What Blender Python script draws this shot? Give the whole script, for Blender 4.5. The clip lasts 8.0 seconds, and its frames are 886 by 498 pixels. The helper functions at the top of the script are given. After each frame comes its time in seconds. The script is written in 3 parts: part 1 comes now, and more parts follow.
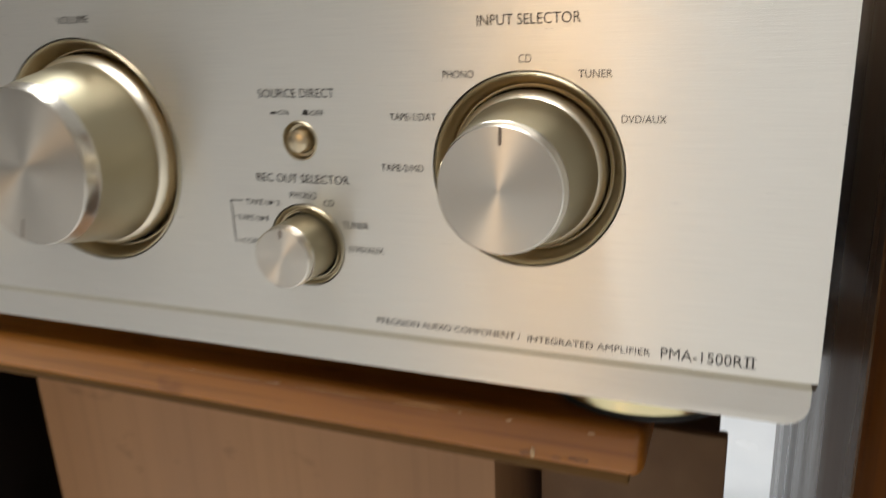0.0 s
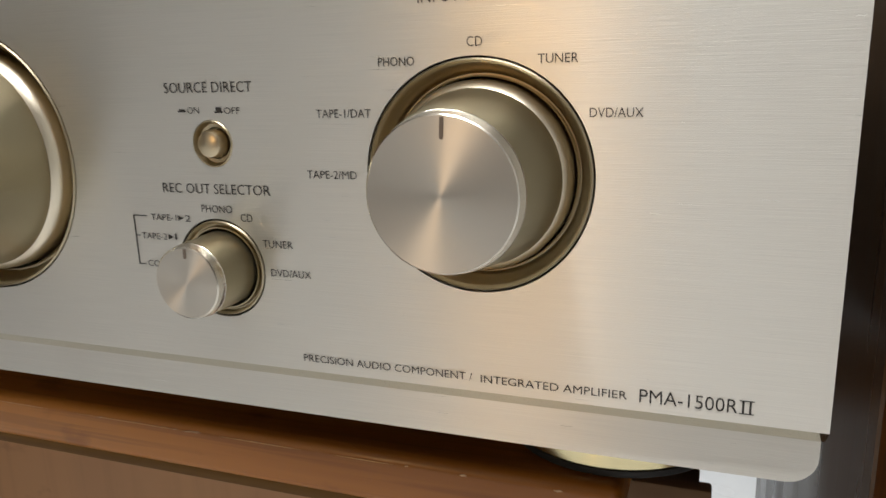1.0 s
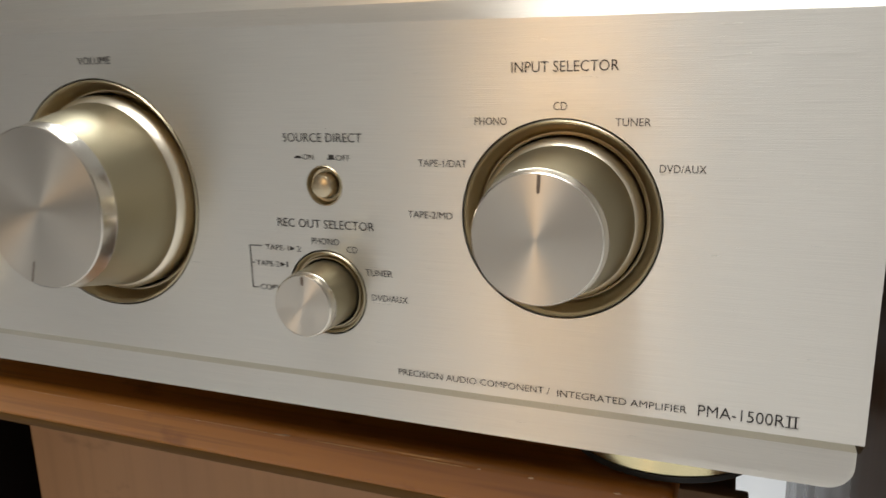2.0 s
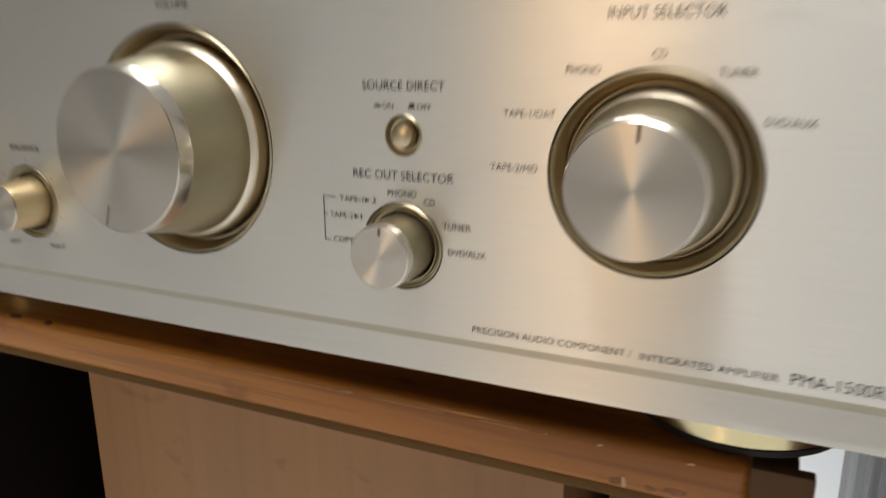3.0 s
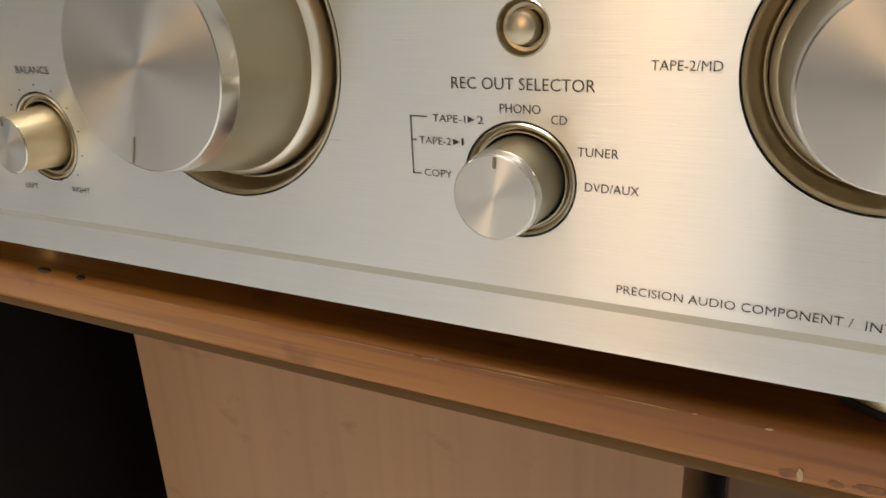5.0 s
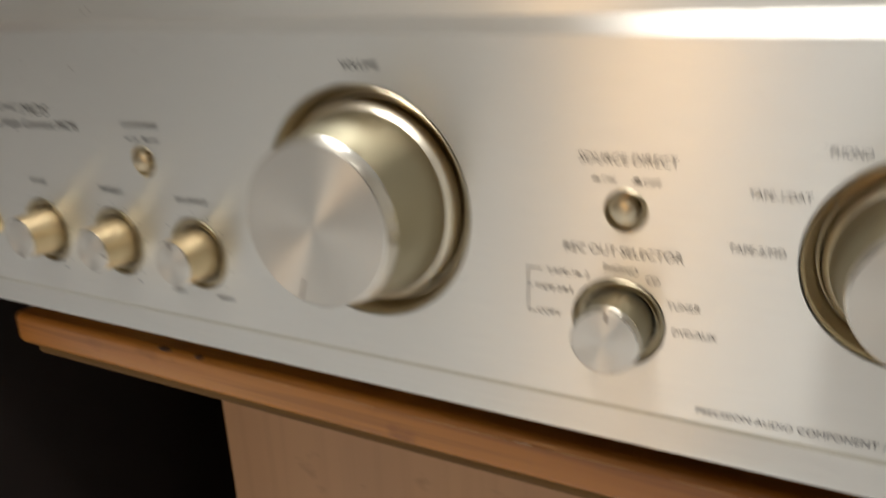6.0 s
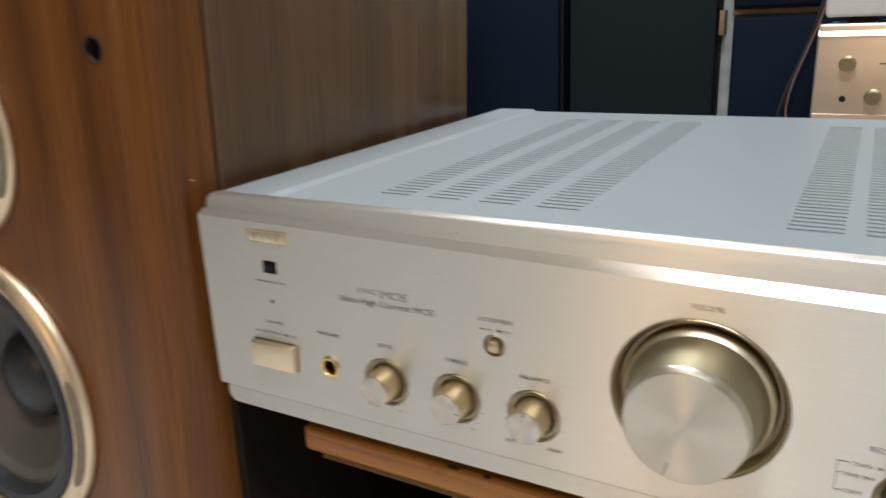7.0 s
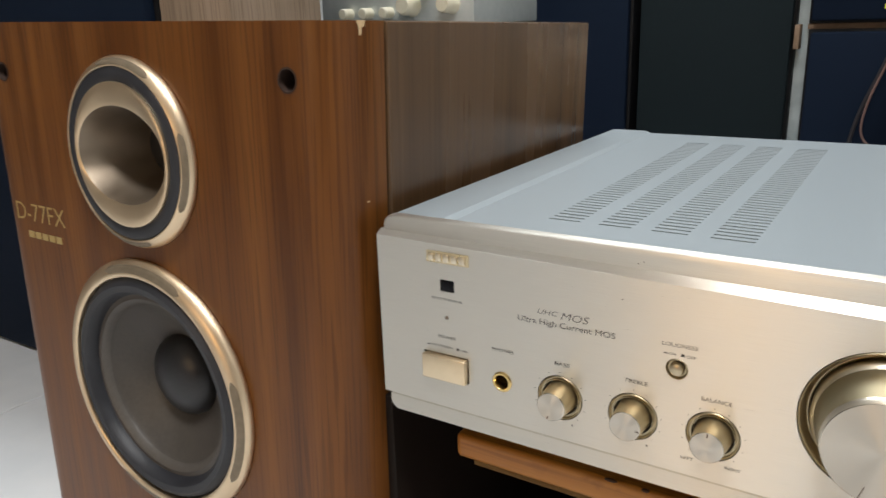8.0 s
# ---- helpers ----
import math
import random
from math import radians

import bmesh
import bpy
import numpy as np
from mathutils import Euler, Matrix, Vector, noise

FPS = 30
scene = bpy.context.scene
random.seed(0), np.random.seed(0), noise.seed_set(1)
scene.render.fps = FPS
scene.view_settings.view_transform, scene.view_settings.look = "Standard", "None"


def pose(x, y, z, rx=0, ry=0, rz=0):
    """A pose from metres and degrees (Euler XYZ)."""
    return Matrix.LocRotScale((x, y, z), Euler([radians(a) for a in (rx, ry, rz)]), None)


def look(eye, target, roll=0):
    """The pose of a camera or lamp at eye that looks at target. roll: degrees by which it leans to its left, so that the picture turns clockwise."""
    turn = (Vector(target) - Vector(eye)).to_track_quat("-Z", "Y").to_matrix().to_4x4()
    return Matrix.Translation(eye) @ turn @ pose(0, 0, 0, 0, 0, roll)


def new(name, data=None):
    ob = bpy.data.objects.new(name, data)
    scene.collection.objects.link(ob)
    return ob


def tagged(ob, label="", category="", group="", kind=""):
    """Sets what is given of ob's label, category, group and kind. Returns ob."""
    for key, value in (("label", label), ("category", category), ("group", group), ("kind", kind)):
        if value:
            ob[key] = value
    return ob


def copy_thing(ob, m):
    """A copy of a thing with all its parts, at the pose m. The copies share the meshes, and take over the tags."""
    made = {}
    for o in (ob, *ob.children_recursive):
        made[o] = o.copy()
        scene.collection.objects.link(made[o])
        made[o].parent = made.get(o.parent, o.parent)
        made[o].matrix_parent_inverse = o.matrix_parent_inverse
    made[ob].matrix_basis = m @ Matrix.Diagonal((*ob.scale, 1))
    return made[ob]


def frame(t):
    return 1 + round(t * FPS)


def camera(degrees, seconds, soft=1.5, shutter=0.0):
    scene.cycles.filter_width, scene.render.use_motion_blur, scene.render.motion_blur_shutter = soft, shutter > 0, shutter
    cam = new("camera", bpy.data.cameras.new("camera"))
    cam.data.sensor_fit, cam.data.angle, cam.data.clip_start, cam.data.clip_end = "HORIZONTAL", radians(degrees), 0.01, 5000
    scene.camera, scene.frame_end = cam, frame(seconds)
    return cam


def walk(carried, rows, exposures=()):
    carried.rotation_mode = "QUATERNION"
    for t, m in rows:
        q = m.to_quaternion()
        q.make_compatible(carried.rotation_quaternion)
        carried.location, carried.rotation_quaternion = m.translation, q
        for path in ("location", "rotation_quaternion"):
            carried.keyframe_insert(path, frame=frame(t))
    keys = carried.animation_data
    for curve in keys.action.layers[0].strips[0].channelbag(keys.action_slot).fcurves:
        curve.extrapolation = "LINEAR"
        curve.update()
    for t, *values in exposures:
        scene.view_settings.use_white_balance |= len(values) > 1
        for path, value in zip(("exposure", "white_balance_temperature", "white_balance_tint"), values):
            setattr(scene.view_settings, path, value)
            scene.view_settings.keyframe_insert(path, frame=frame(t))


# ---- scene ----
cam = camera(61.02, 8.0, shutter=0.5)
PATH = [
    (0, (0.41617, -0.16050, 0.54684), (0.05257, 0.72383, 0.25398), -2.491),
    (0.2, (0.41293, -0.14638, 0.54351), (0.06343, 0.75386, 0.28386), -2.044),
    (0.5, (0.40843, -0.13288, 0.53856), (0.07541, 0.77846, 0.29656), -1.764),
    (0.7, (0.41029, -0.13093, 0.53329), (0.08312, 0.78423, 0.29783), -1.595),
    (1, (0.41251, -0.13348, 0.53442), (0.08011, 0.77839, 0.29356), -1.744),
    (1.2, (0.41101, -0.13596, 0.53647), (0.07389, 0.77321, 0.29203), -1.895),
    (1.5, (0.40947, -0.14113, 0.53509), (0.06784, 0.76789, 0.29637), -1.755),
    (1.7, (0.40691, -0.14791, 0.54229), (0.06091, 0.76121, 0.31034), -1.577),
    (2.8, (0.40608, -0.17616, 0.54796), (0.00837, 0.70894, 0.30624), -0.607),
    (3, (0.39596, -0.15941, 0.53949), (-0.00531, 0.71905, 0.28008), -0.236),
    (3.2, (0.38590, -0.14574, 0.53227), (-0.01220, 0.72069, 0.23091), -0.129),
    (3.5, (0.37192, -0.13315, 0.51889), (-0.02916, 0.71533, 0.17360), -0.465),
    (3.7, (0.36046, -0.13421, 0.51945), (-0.03999, 0.70364, 0.14845), -0.581),
    (4, (0.36397, -0.13086, 0.52252), (-0.05424, 0.70953, 0.17777), -0.922),
    (4.2, (0.36549, -0.12412, 0.51947), (-0.05640, 0.71724, 0.18165), -0.975),
    (5.3, (0.35992, -0.12939, 0.53164), (-0.08014, 0.69781, 0.18221), -2.903),
    (5.5, (0.35874, -0.13608, 0.53295), (-0.08443, 0.69571, 0.19872), -2.378),
    (5.8, (0.35658, -0.14456, 0.54931), (-0.08348, 0.68951, 0.21665), -2.282),
    (6, (0.35259, -0.16072, 0.56725), (-0.09453, 0.67274, 0.24255), -2.510),
    (6.2, (0.34183, -0.18034, 0.59490), (-0.09891, 0.66093, 0.28183), -2.439),
    (6.5, (0.32289, -0.20884, 0.63065), (-0.13658, 0.62488, 0.32437), -3.400),
    (6.7, (0.30788, -0.22617, 0.64471), (-0.15753, 0.60439, 0.33881), -3.552),
    (7, (0.28662, -0.25472, 0.65167), (-0.18991, 0.57258, 0.35419), -2.522),
    (7.2, (0.27044, -0.27246, 0.66498), (-0.20848, 0.54769, 0.35196), -2.486),
    (7.5, (0.25323, -0.28876, 0.66795), (-0.24497, 0.52653, 0.37283), -1.982),
    (8, (0.23987, -0.30574, 0.67103), (-0.27960, 0.49703, 0.37829), -1.875),
]
walk(cam, [(t, look(eye, target, roll)) for t, eye, target, roll in PATH],
     exposures=[(0.0, 0.08), (0.5, -0.12), (1.7, -0.10), (2.8, -0.15), (3.1, 0.08), (3.6, 0.26), (5.5, 0.21), (6.0, 0.0), (6.5, -0.08), (7.5, 0.08), (8.0, 0.08)])

# ---- light ----
world = bpy.data.worlds.new("world")
scene.world = world
world.use_nodes = True
world.node_tree.nodes["Background"].inputs["Color"].default_value = (0.9, 0.95, 1.0, 1)
world.node_tree.nodes["Background"].inputs["Strength"].default_value = 0.02


def area(name, eye, target, w, h, power, color):
    data = bpy.data.lights.new(name, "AREA")
    data.shape, data.size, data.size_y, data.energy, data.color = "RECTANGLE", w, h, power, color
    ob = new(name, data)
    ob.matrix_world = look(eye, target)
    return ob


area("ceiling_light_front", (0.5, -0.72, 2.68), (0.5, -0.72, 0), 1.3, 0.3, 45, (0.98, 0.98, 0.97))
area("ceiling_light_rear", (-0.5, 0.85, 2.68), (-0.5, 0.85, 0), 1.2, 0.3, 31, (0.94, 0.98, 1.0))
area("window_daylight", (0.38, -2.95, 1.45), (0.40, 0, 0.9), 0.40, 1.4, 1.1, (0.94, 0.98, 1.0))
area("warm_wall_lamp", (-0.32, -2.9, 1.25), (0.2, 0, 0.6), 0.12, 0.8, 8.2, (1.0, 0.62, 0.28))

# ---- materials ----


def mat(name, color, rough=0.5, metal=0.0, coat=0.0):
    m = bpy.data.materials.new(name)
    m.use_nodes = True
    b = m.node_tree.nodes["Principled BSDF"]
    b.inputs["Base Color"].default_value = (*color, 1)
    b.inputs["Roughness"].default_value = rough
    b.inputs["Metallic"].default_value = metal
    b.inputs["Coat Weight"].default_value = coat
    b.inputs["Coat Roughness"].default_value = 0.12
    return m


def noise_of(m, scale, stretch=(1, 1, 1), detail=4.0, coords="Object"):
    """Noise value, in object metres stretched along the axes."""
    nt = m.node_tree
    co = nt.nodes.new("ShaderNodeTexCoord")
    mp = nt.nodes.new("ShaderNodeMapping")
    mp.inputs["Scale"].default_value = stretch
    nz = nt.nodes.new("ShaderNodeTexNoise")
    nz.inputs["Scale"].default_value = scale
    nz.inputs["Detail"].default_value = detail
    nt.links.new(co.outputs[coords], mp.inputs["Vector"])
    nt.links.new(mp.outputs["Vector"], nz.inputs["Vector"])
    return nz.outputs["Fac"]


def ramp(m, fac, stops):
    nt = m.node_tree
    r = nt.nodes.new("ShaderNodeValToRGB")
    r.color_ramp.elements[0].position, r.color_ramp.elements[0].color = stops[0][0], (*stops[0][1], 1)
    r.color_ramp.elements[1].position, r.color_ramp.elements[1].color = stops[-1][0], (*stops[-1][1], 1)
    for p, c in stops[1:-1]:
        r.color_ramp.elements.new(p).color = (*c, 1)
    nt.links.new(fac, r.inputs["Fac"])
    return r.outputs["Color"]


def mixed(m, a, b, fac, blend="MULTIPLY"):
    nt = m.node_tree
    x = nt.nodes.new("ShaderNodeMix")
    x.data_type, x.blend_type = "RGBA", blend
    x.inputs["Factor"].default_value = fac
    nt.links.new(a, x.inputs["A"])
    nt.links.new(b, x.inputs["B"])
    return x.outputs["Result"]


def to(m, out, socket):
    m.node_tree.links.new(out, m.node_tree.nodes["Principled BSDF"].inputs[socket])


def bump(m, fac, strength, dist):
    nt = m.node_tree
    b = nt.nodes.new("ShaderNodeBump")
    b.inputs["Strength"].default_value = strength
    b.inputs["Distance"].default_value = dist
    nt.links.new(fac, b.inputs["Height"])
    to(m, b.outputs["Normal"], "Normal")


def value_range(m, fac, a, b, c, d):
    nt = m.node_tree
    r = nt.nodes.new("ShaderNodeMapRange")
    for n, v in zip(("From Min", "From Max", "To Min", "To Max"), (a, b, c, d)):
        r.inputs[n].default_value = v
    nt.links.new(fac, r.inputs["Value"])
    return r.outputs["Result"]


def tangent(m, kind, axis="Y"):
    nt = m.node_tree
    t = nt.nodes.new("ShaderNodeTangent")
    t.direction_type = kind
    if kind == "RADIAL":
        t.axis = axis
    to(m, t.outputs["Tangent"], "Tangent")


def brushed(name, color, rough, aniso, streak=0.12):
    """Metal brushed along x; the mesh carries a UV map whose u runs along x."""
    m = mat(name, color, rough, 0.85)
    m.node_tree.nodes["Principled BSDF"].inputs["Anisotropic"].default_value = aniso
    m.node_tree.nodes["Principled BSDF"].inputs["Anisotropic Rotation"].default_value = 0.25
    tangent(m, "UV_MAP")
    fine = noise_of(m, 1.0, (75, 60, 5000), 3)
    hair = noise_of(m, 1.0, (60, 60, 9000), 2)
    wide = noise_of(m, 9.0, (1, 1, 1.5), 3)
    to(m, value_range(m, fine, 0.25, 0.75, rough - 0.06, rough + 0.06), "Roughness")
    col = ramp(m, hair, [(0.3, tuple(c * 0.95 for c in color)), (0.7, tuple(min(1, c * 1.03) for c in color))])
    tone = ramp(m, wide, [(0.3, (0.96, 0.96, 0.96)), (0.7, (1, 1, 1))])
    to(m, mixed(m, col, tone, 1.0), "Base Color")
    bump(m, fine, streak, 0.0001)
    return m


def turned(name, color, rough, aniso):
    """Metal turned on a lathe about the y axis."""
    m = mat(name, color, rough, 1.0)
    m.node_tree.nodes["Principled BSDF"].inputs["Anisotropic"].default_value = aniso
    m.node_tree.nodes["Principled BSDF"].inputs["Anisotropic Rotation"].default_value = 0.25
    tangent(m, "RADIAL", "Y")
    wear = noise_of(m, 120.0, (1, 1, 1), 2)
    to(m, value_range(m, wear, 0.3, 0.7, rough - 0.02, rough + 0.02), "Roughness")
    return m


def wood(name, dark, mid, light, rough, coat, along=2, scale=1.0, relief=0.15, pore=0.5, spec=0.5, stain=0.0):
    m = mat(name, mid, rough, 0.0, coat)
    m.node_tree.nodes["Principled BSDF"].inputs["Specular IOR Level"].default_value = spec
    st = [1.0, 1.0, 1.0]
    st[along] = 0.05
    grain = noise_of(m, 42 * scale, st, 5)
    broad = noise_of(m, 9 * scale, tuple(v if n != along else 0.12 for n, v in enumerate(st)), 3)
    st[along] = 0.02
    pores = noise_of(m, 520 * scale, st, 2)
    c = ramp(m, grain, [(0.3, dark), (0.5, mid), (0.72, light)])
    c = mixed(m, c, ramp(m, broad, [(0.32, (0.55, 0.5, 0.45)), (0.65, (1, 1, 1))]), 0.6)
    c = mixed(m, c, ramp(m, pores, [(0.36, (0.5, 0.45, 0.4)), (0.5, (1, 1, 1))]), pore)
    if stain:
        c = mixed(m, c, ramp(m, noise_of(m, 75, (0.6, 1, 1), 4), [(0.28, (0.30, 0.20, 0.13)), (0.38, (1, 1, 1))]), stain)
    to(m, c, "Base Color")
    to(m, value_range(m, grain, 0.3, 0.7, rough - 0.06, rough + 0.08), "Roughness")
    bump(m, pores, relief, 0.0002)
    return m


def mottled(name, a, b, rough, scale, metal=0.0, relief=0.1, coat=0.0, dist=0.0005):
    m = mat(name, a, rough, metal, coat)
    n = noise_of(m, scale, (1, 1, 1), 5)
    to(m, ramp(m, n, [(0.35, a), (0.65, b)]), "Base Color")
    to(m, value_range(m, n, 0.3, 0.7, rough - 0.05, rough + 0.06), "Roughness")
    bump(m, noise_of(m, scale * 6, (1, 1, 1), 2), relief, dist)
    return m


CHAMPAGNE = (0.785, 0.755, 0.69)
M_panel = brushed("brushed_champagne", CHAMPAGNE, 0.33, 1.0, 0.50)
M_panel_edge = brushed("brushed_champagne_edge", CHAMPAGNE, 0.42, 0.85, 0.08)
M_panel_warm = brushed("brushed_rose_champagne", (0.84, 0.70, 0.56), 0.42, 0.4, 0.08)
# darker, greener champagne: the lower bevel's dimmer reflections sit in this colour
M_bevel = mottled("bevel_toned_down", (0.62, 0.585, 0.465), (0.65, 0.61, 0.49), 0.16, 90, 1.0, 0.0)
M_dish = turned("dish_champagne", (0.50, 0.43, 0.295), 0.36, 0.0)
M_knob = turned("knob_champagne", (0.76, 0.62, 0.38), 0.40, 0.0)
# same metal as M_knob, with its dim reflections put into a darker colour
M_knob_dark = turned("knob_champagne_dim_reflection", (0.42, 0.37, 0.25), 0.40, 0.0)
M_flange = turned("knob_flange", (0.78, 0.70, 0.55), 0.34, 0.0)
M_face = turned("knob_face", (0.62, 0.575, 0.505), 0.37, 0.84)
M_band = turned("knob_band", (0.76, 0.71, 0.62), 0.22, 0.0)
M_gap = mat("gap_black", (0.006, 0.005, 0.005), 0.6)
M_ink = mat("ink", (0.025, 0.022, 0.02), 0.55)
M_mark = mat("knob_mark", (0.16, 0.12, 0.09), 0.5)
M_gold = turned("gold_ring", (0.76, 0.56, 0.24), 0.2, 0.2)
M_badge = mottled("badge_gold", (0.72, 0.60, 0.38), (0.78, 0.67, 0.46), 0.3, 200, 1.0, 0.0)
M_button = mottled("button_gold", (0.80, 0.66, 0.46), (0.84, 0.70, 0.50), 0.36, 150, 1.0, 0.0)
M_push = turned("push_button", (0.58, 0.49, 0.34), 0.34, 0.0)
M_lens = mat("sensor_window", (0.004, 0.004, 0.006), 0.12)
M_lens.node_tree.nodes["Principled BSDF"].inputs["Specular IOR Level"].default_value = 0.15
M_cover = mottled("cover_silver_paint", (0.40, 0.455, 0.49), (0.435, 0.49, 0.525), 0.36, 1400, 0.4, 0.10, 0.0, 0.00006)
M_inside = mat("amp_inside", (0.012, 0.012, 0.013), 0.7)
M_foot = turned("foot_brass", (0.80, 0.70, 0.42), 0.22, 0.4)
M_rubber = mat("rubber", (0.012, 0.012, 0.012), 0.7)
M_shelf = wood("stained_shelf", (0.25, 0.086, 0.0125), (0.48, 0.184, 0.027), (0.61, 0.268, 0.048), 0.36, 0.15, 0, 1.0, 0.08, 0.45, 0.35, 0.4)
M_post = wood("pale_veneer", (0.47, 0.262, 0.126), (0.54, 0.306, 0.148), (0.58, 0.341, 0.171), 0.5, 0.0, 2, 0.35, 0.05, 0.12, 0.5, 0.30)
M_walnut = wood("walnut_baffle", (0.095, 0.031, 0.0055), (0.155, 0.054, 0.0095), (0.215, 0.082, 0.016), 0.36, 0.10, 2, 1.1, 0.08, 0.6, 0.3)
M_side = wood("walnut_side", (0.090, 0.047, 0.021), (0.135, 0.073, 0.034), (0.165, 0.092, 0.044), 0.26, 0.0, 2, 0.7, 0.02, 0.3, 0.38)
M_spring = mottled("driver_gold", (0.76, 0.60, 0.41), (0.80, 0.64, 0.45), 0.40, 40, 1.0, 0.0)
M_slot = mottled("driver_slot", (0.20, 0.16, 0.11), (0.25, 0.2, 0.14), 0.5, 160, 0.4, 0.05)
M_surround = mottled("driver_rubber", (0.018, 0.019, 0.024), (0.026, 0.027, 0.033), 0.48, 90, 0.0, 0.05)
M_cone = mottled("driver_cone", (0.056, 0.048, 0.041), (0.068, 0.059, 0.050), 0.5, 300, 0.0, 0.15)
M_edge = mottled("cone_edge_grey", (0.080, 0.070, 0.061), (0.095, 0.084, 0.074), 0.5, 300, 0.0, 0.1)
M_cap = mottled("driver_cap", (0.012, 0.012, 0.014), (0.018, 0.018, 0.02), 0.38, 300, 0.0, 0.05)
M_throat = mottled("horn_throat", (0.24, 0.19, 0.14), (0.28, 0.225, 0.17), 0.42, 60, 0.8, 0.03)
M_peg = mottled("peg_hole_brown", (0.020, 0.009, 0.005), (0.05, 0.024, 0.014), 0.7, 900)
M_knot = mottled("dark_knot", (0.035, 0.014, 0.006), (0.07, 0.028, 0.01), 0.6, 500)
M_stain = mottled("dark_stain", (0.20, 0.080, 0.020), (0.30, 0.120, 0.028), 0.5, 600)
# lighter wood tone that stands for the gloss along the board's edge
M_glint = mottled("edge_glint_wood", (0.50, 0.27, 0.09), (0.60, 0.34, 0.13), 0.4, 700)
M_worn = mottled("worn_wood", (0.55, 0.36, 0.20), (0.66, 0.46, 0.27), 0.5, 900)
M_ply = wood("ply_edge", (0.12, 0.062, 0.018), (0.17, 0.092, 0.028), (0.21, 0.12, 0.04), 0.6, 0.0, 0, 1.0, 0.05, 0.3, 0.15)
# near-black brown: deep shade under the amplifier, put into a colour
M_shade = mottled("shade_brown", (0.006, 0.0035, 0.0022), (0.009, 0.005, 0.0035), 0.6, 30)
M_shade.node_tree.nodes["Principled BSDF"].inputs["Specular IOR Level"].default_value = 0.2
M_print = mat("gold_print", (0.55, 0.40, 0.16), 0.4, 0.5)
M_chip_glint = mottled("raw_chipboard_and_glint", (0.55, 0.38, 0.2), (0.65, 0.48, 0.28), 0.8, 700)
M_floor = mottled("floor_tile", (0.74, 0.76, 0.78), (0.82, 0.83, 0.84), 0.22, 6, 0.0, 0.02)
M_grout = mottled("grout", (0.45, 0.45, 0.44), (0.5, 0.5, 0.49), 0.8, 60)
M_wall = mottled("wall_paint", (0.66, 0.67, 0.66), (0.71, 0.72, 0.71), 0.75, 12, 0.0, 0.1)
M_trim = mottled("trim_blue_grey", (0.36, 0.42, 0.43), (0.58, 0.64, 0.64), 0.45, 14, 0.0, 0.05)
M_back = mottled("south_wall_paint", (0.17, 0.15, 0.13), (0.22, 0.195, 0.17), 0.75, 3, 0.0, 0.1)
M_ceiling = mottled("ceiling_paint", (0.76, 0.76, 0.75), (0.8, 0.8, 0.79), 0.8, 10, 0.0, 0.1)
M_navy = mottled("navy_cloth", (0.0035, 0.0085, 0.021), (0.005, 0.012, 0.028), 0.8, 900, 0.0, 0.3)
M_green = mottled("dark_green_cloth", (0.008, 0.0135, 0.016), (0.011, 0.018, 0.021), 0.8, 900, 0.0, 0.3)
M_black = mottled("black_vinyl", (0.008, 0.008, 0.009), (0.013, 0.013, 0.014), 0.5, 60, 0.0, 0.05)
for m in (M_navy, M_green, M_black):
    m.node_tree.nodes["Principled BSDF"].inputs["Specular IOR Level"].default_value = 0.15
M_brown = wood("grey_brown_veneer", (0.27, 0.20, 0.14), (0.34, 0.25, 0.175), (0.39, 0.29, 0.21), 0.5, 0.0, 2, 0.6)
M_card = mottled("cardboard", (0.16, 0.095, 0.055), (0.20, 0.125, 0.072), 0.85, 40, 0.0, 0.2)
M_pale = mottled("pale_silver", (0.62, 0.66, 0.64), (0.68, 0.71, 0.69), 0.4, 60, 0.3, 0.02)
M_cream = mottled("cream_plastic", (0.75, 0.68, 0.5), (0.8, 0.74, 0.58), 0.35, 90, 0.0, 0.02)
M_cable = mat("cable_black", (0.03, 0.027, 0.03), 0.45)
M_copper = mat("cable_pink", (0.22, 0.13, 0.11), 0.45)
M_tape = mottled("brown_tape", (0.2, 0.13, 0.08), (0.26, 0.17, 0.11), 0.6, 60)
M_yellow = mat("label_yellow", (0.7, 0.75, 0.08), 0.6)
M_white = mottled("white_enamel", (0.74, 0.73, 0.7), (0.8, 0.79, 0.76), 0.35, 40, 0.0, 0.02)

# ---- building helpers ----


def thing(name, label, category, group="", at=(0, 0, 0)):
    e = new(name)
    e.location = at
    return tagged(e, label, category, group)


def finish(name, bm, material, smooth=35):
    bmesh.ops.recalc_face_normals(bm, faces=bm.faces[:])
    me = bpy.data.meshes.new(name)
    bm.to_mesh(me)
    bm.free()
    me.materials.append(material)
    if smooth:
        for p in me.polygons:
            p.use_smooth = True
        me.set_sharp_from_angle(angle=radians(smooth))
    return new(name, me)


def part(name, bm, material, parent, label="", at=(0, 0, 0), smooth=35):
    ob = finish(name, bm, material, smooth)
    ob.location = at
    ob.parent = parent
    return tagged(ob, label)


def share(ob, parent, at):
    """Another object on the same mesh."""
    o = new(ob.name.split(".")[0], ob.data)
    o.parent, o.location = parent, at
    return o


def structure(name, bm, material, label=""):
    return tagged(finish(name, bm, material), label, "", "", "structure")


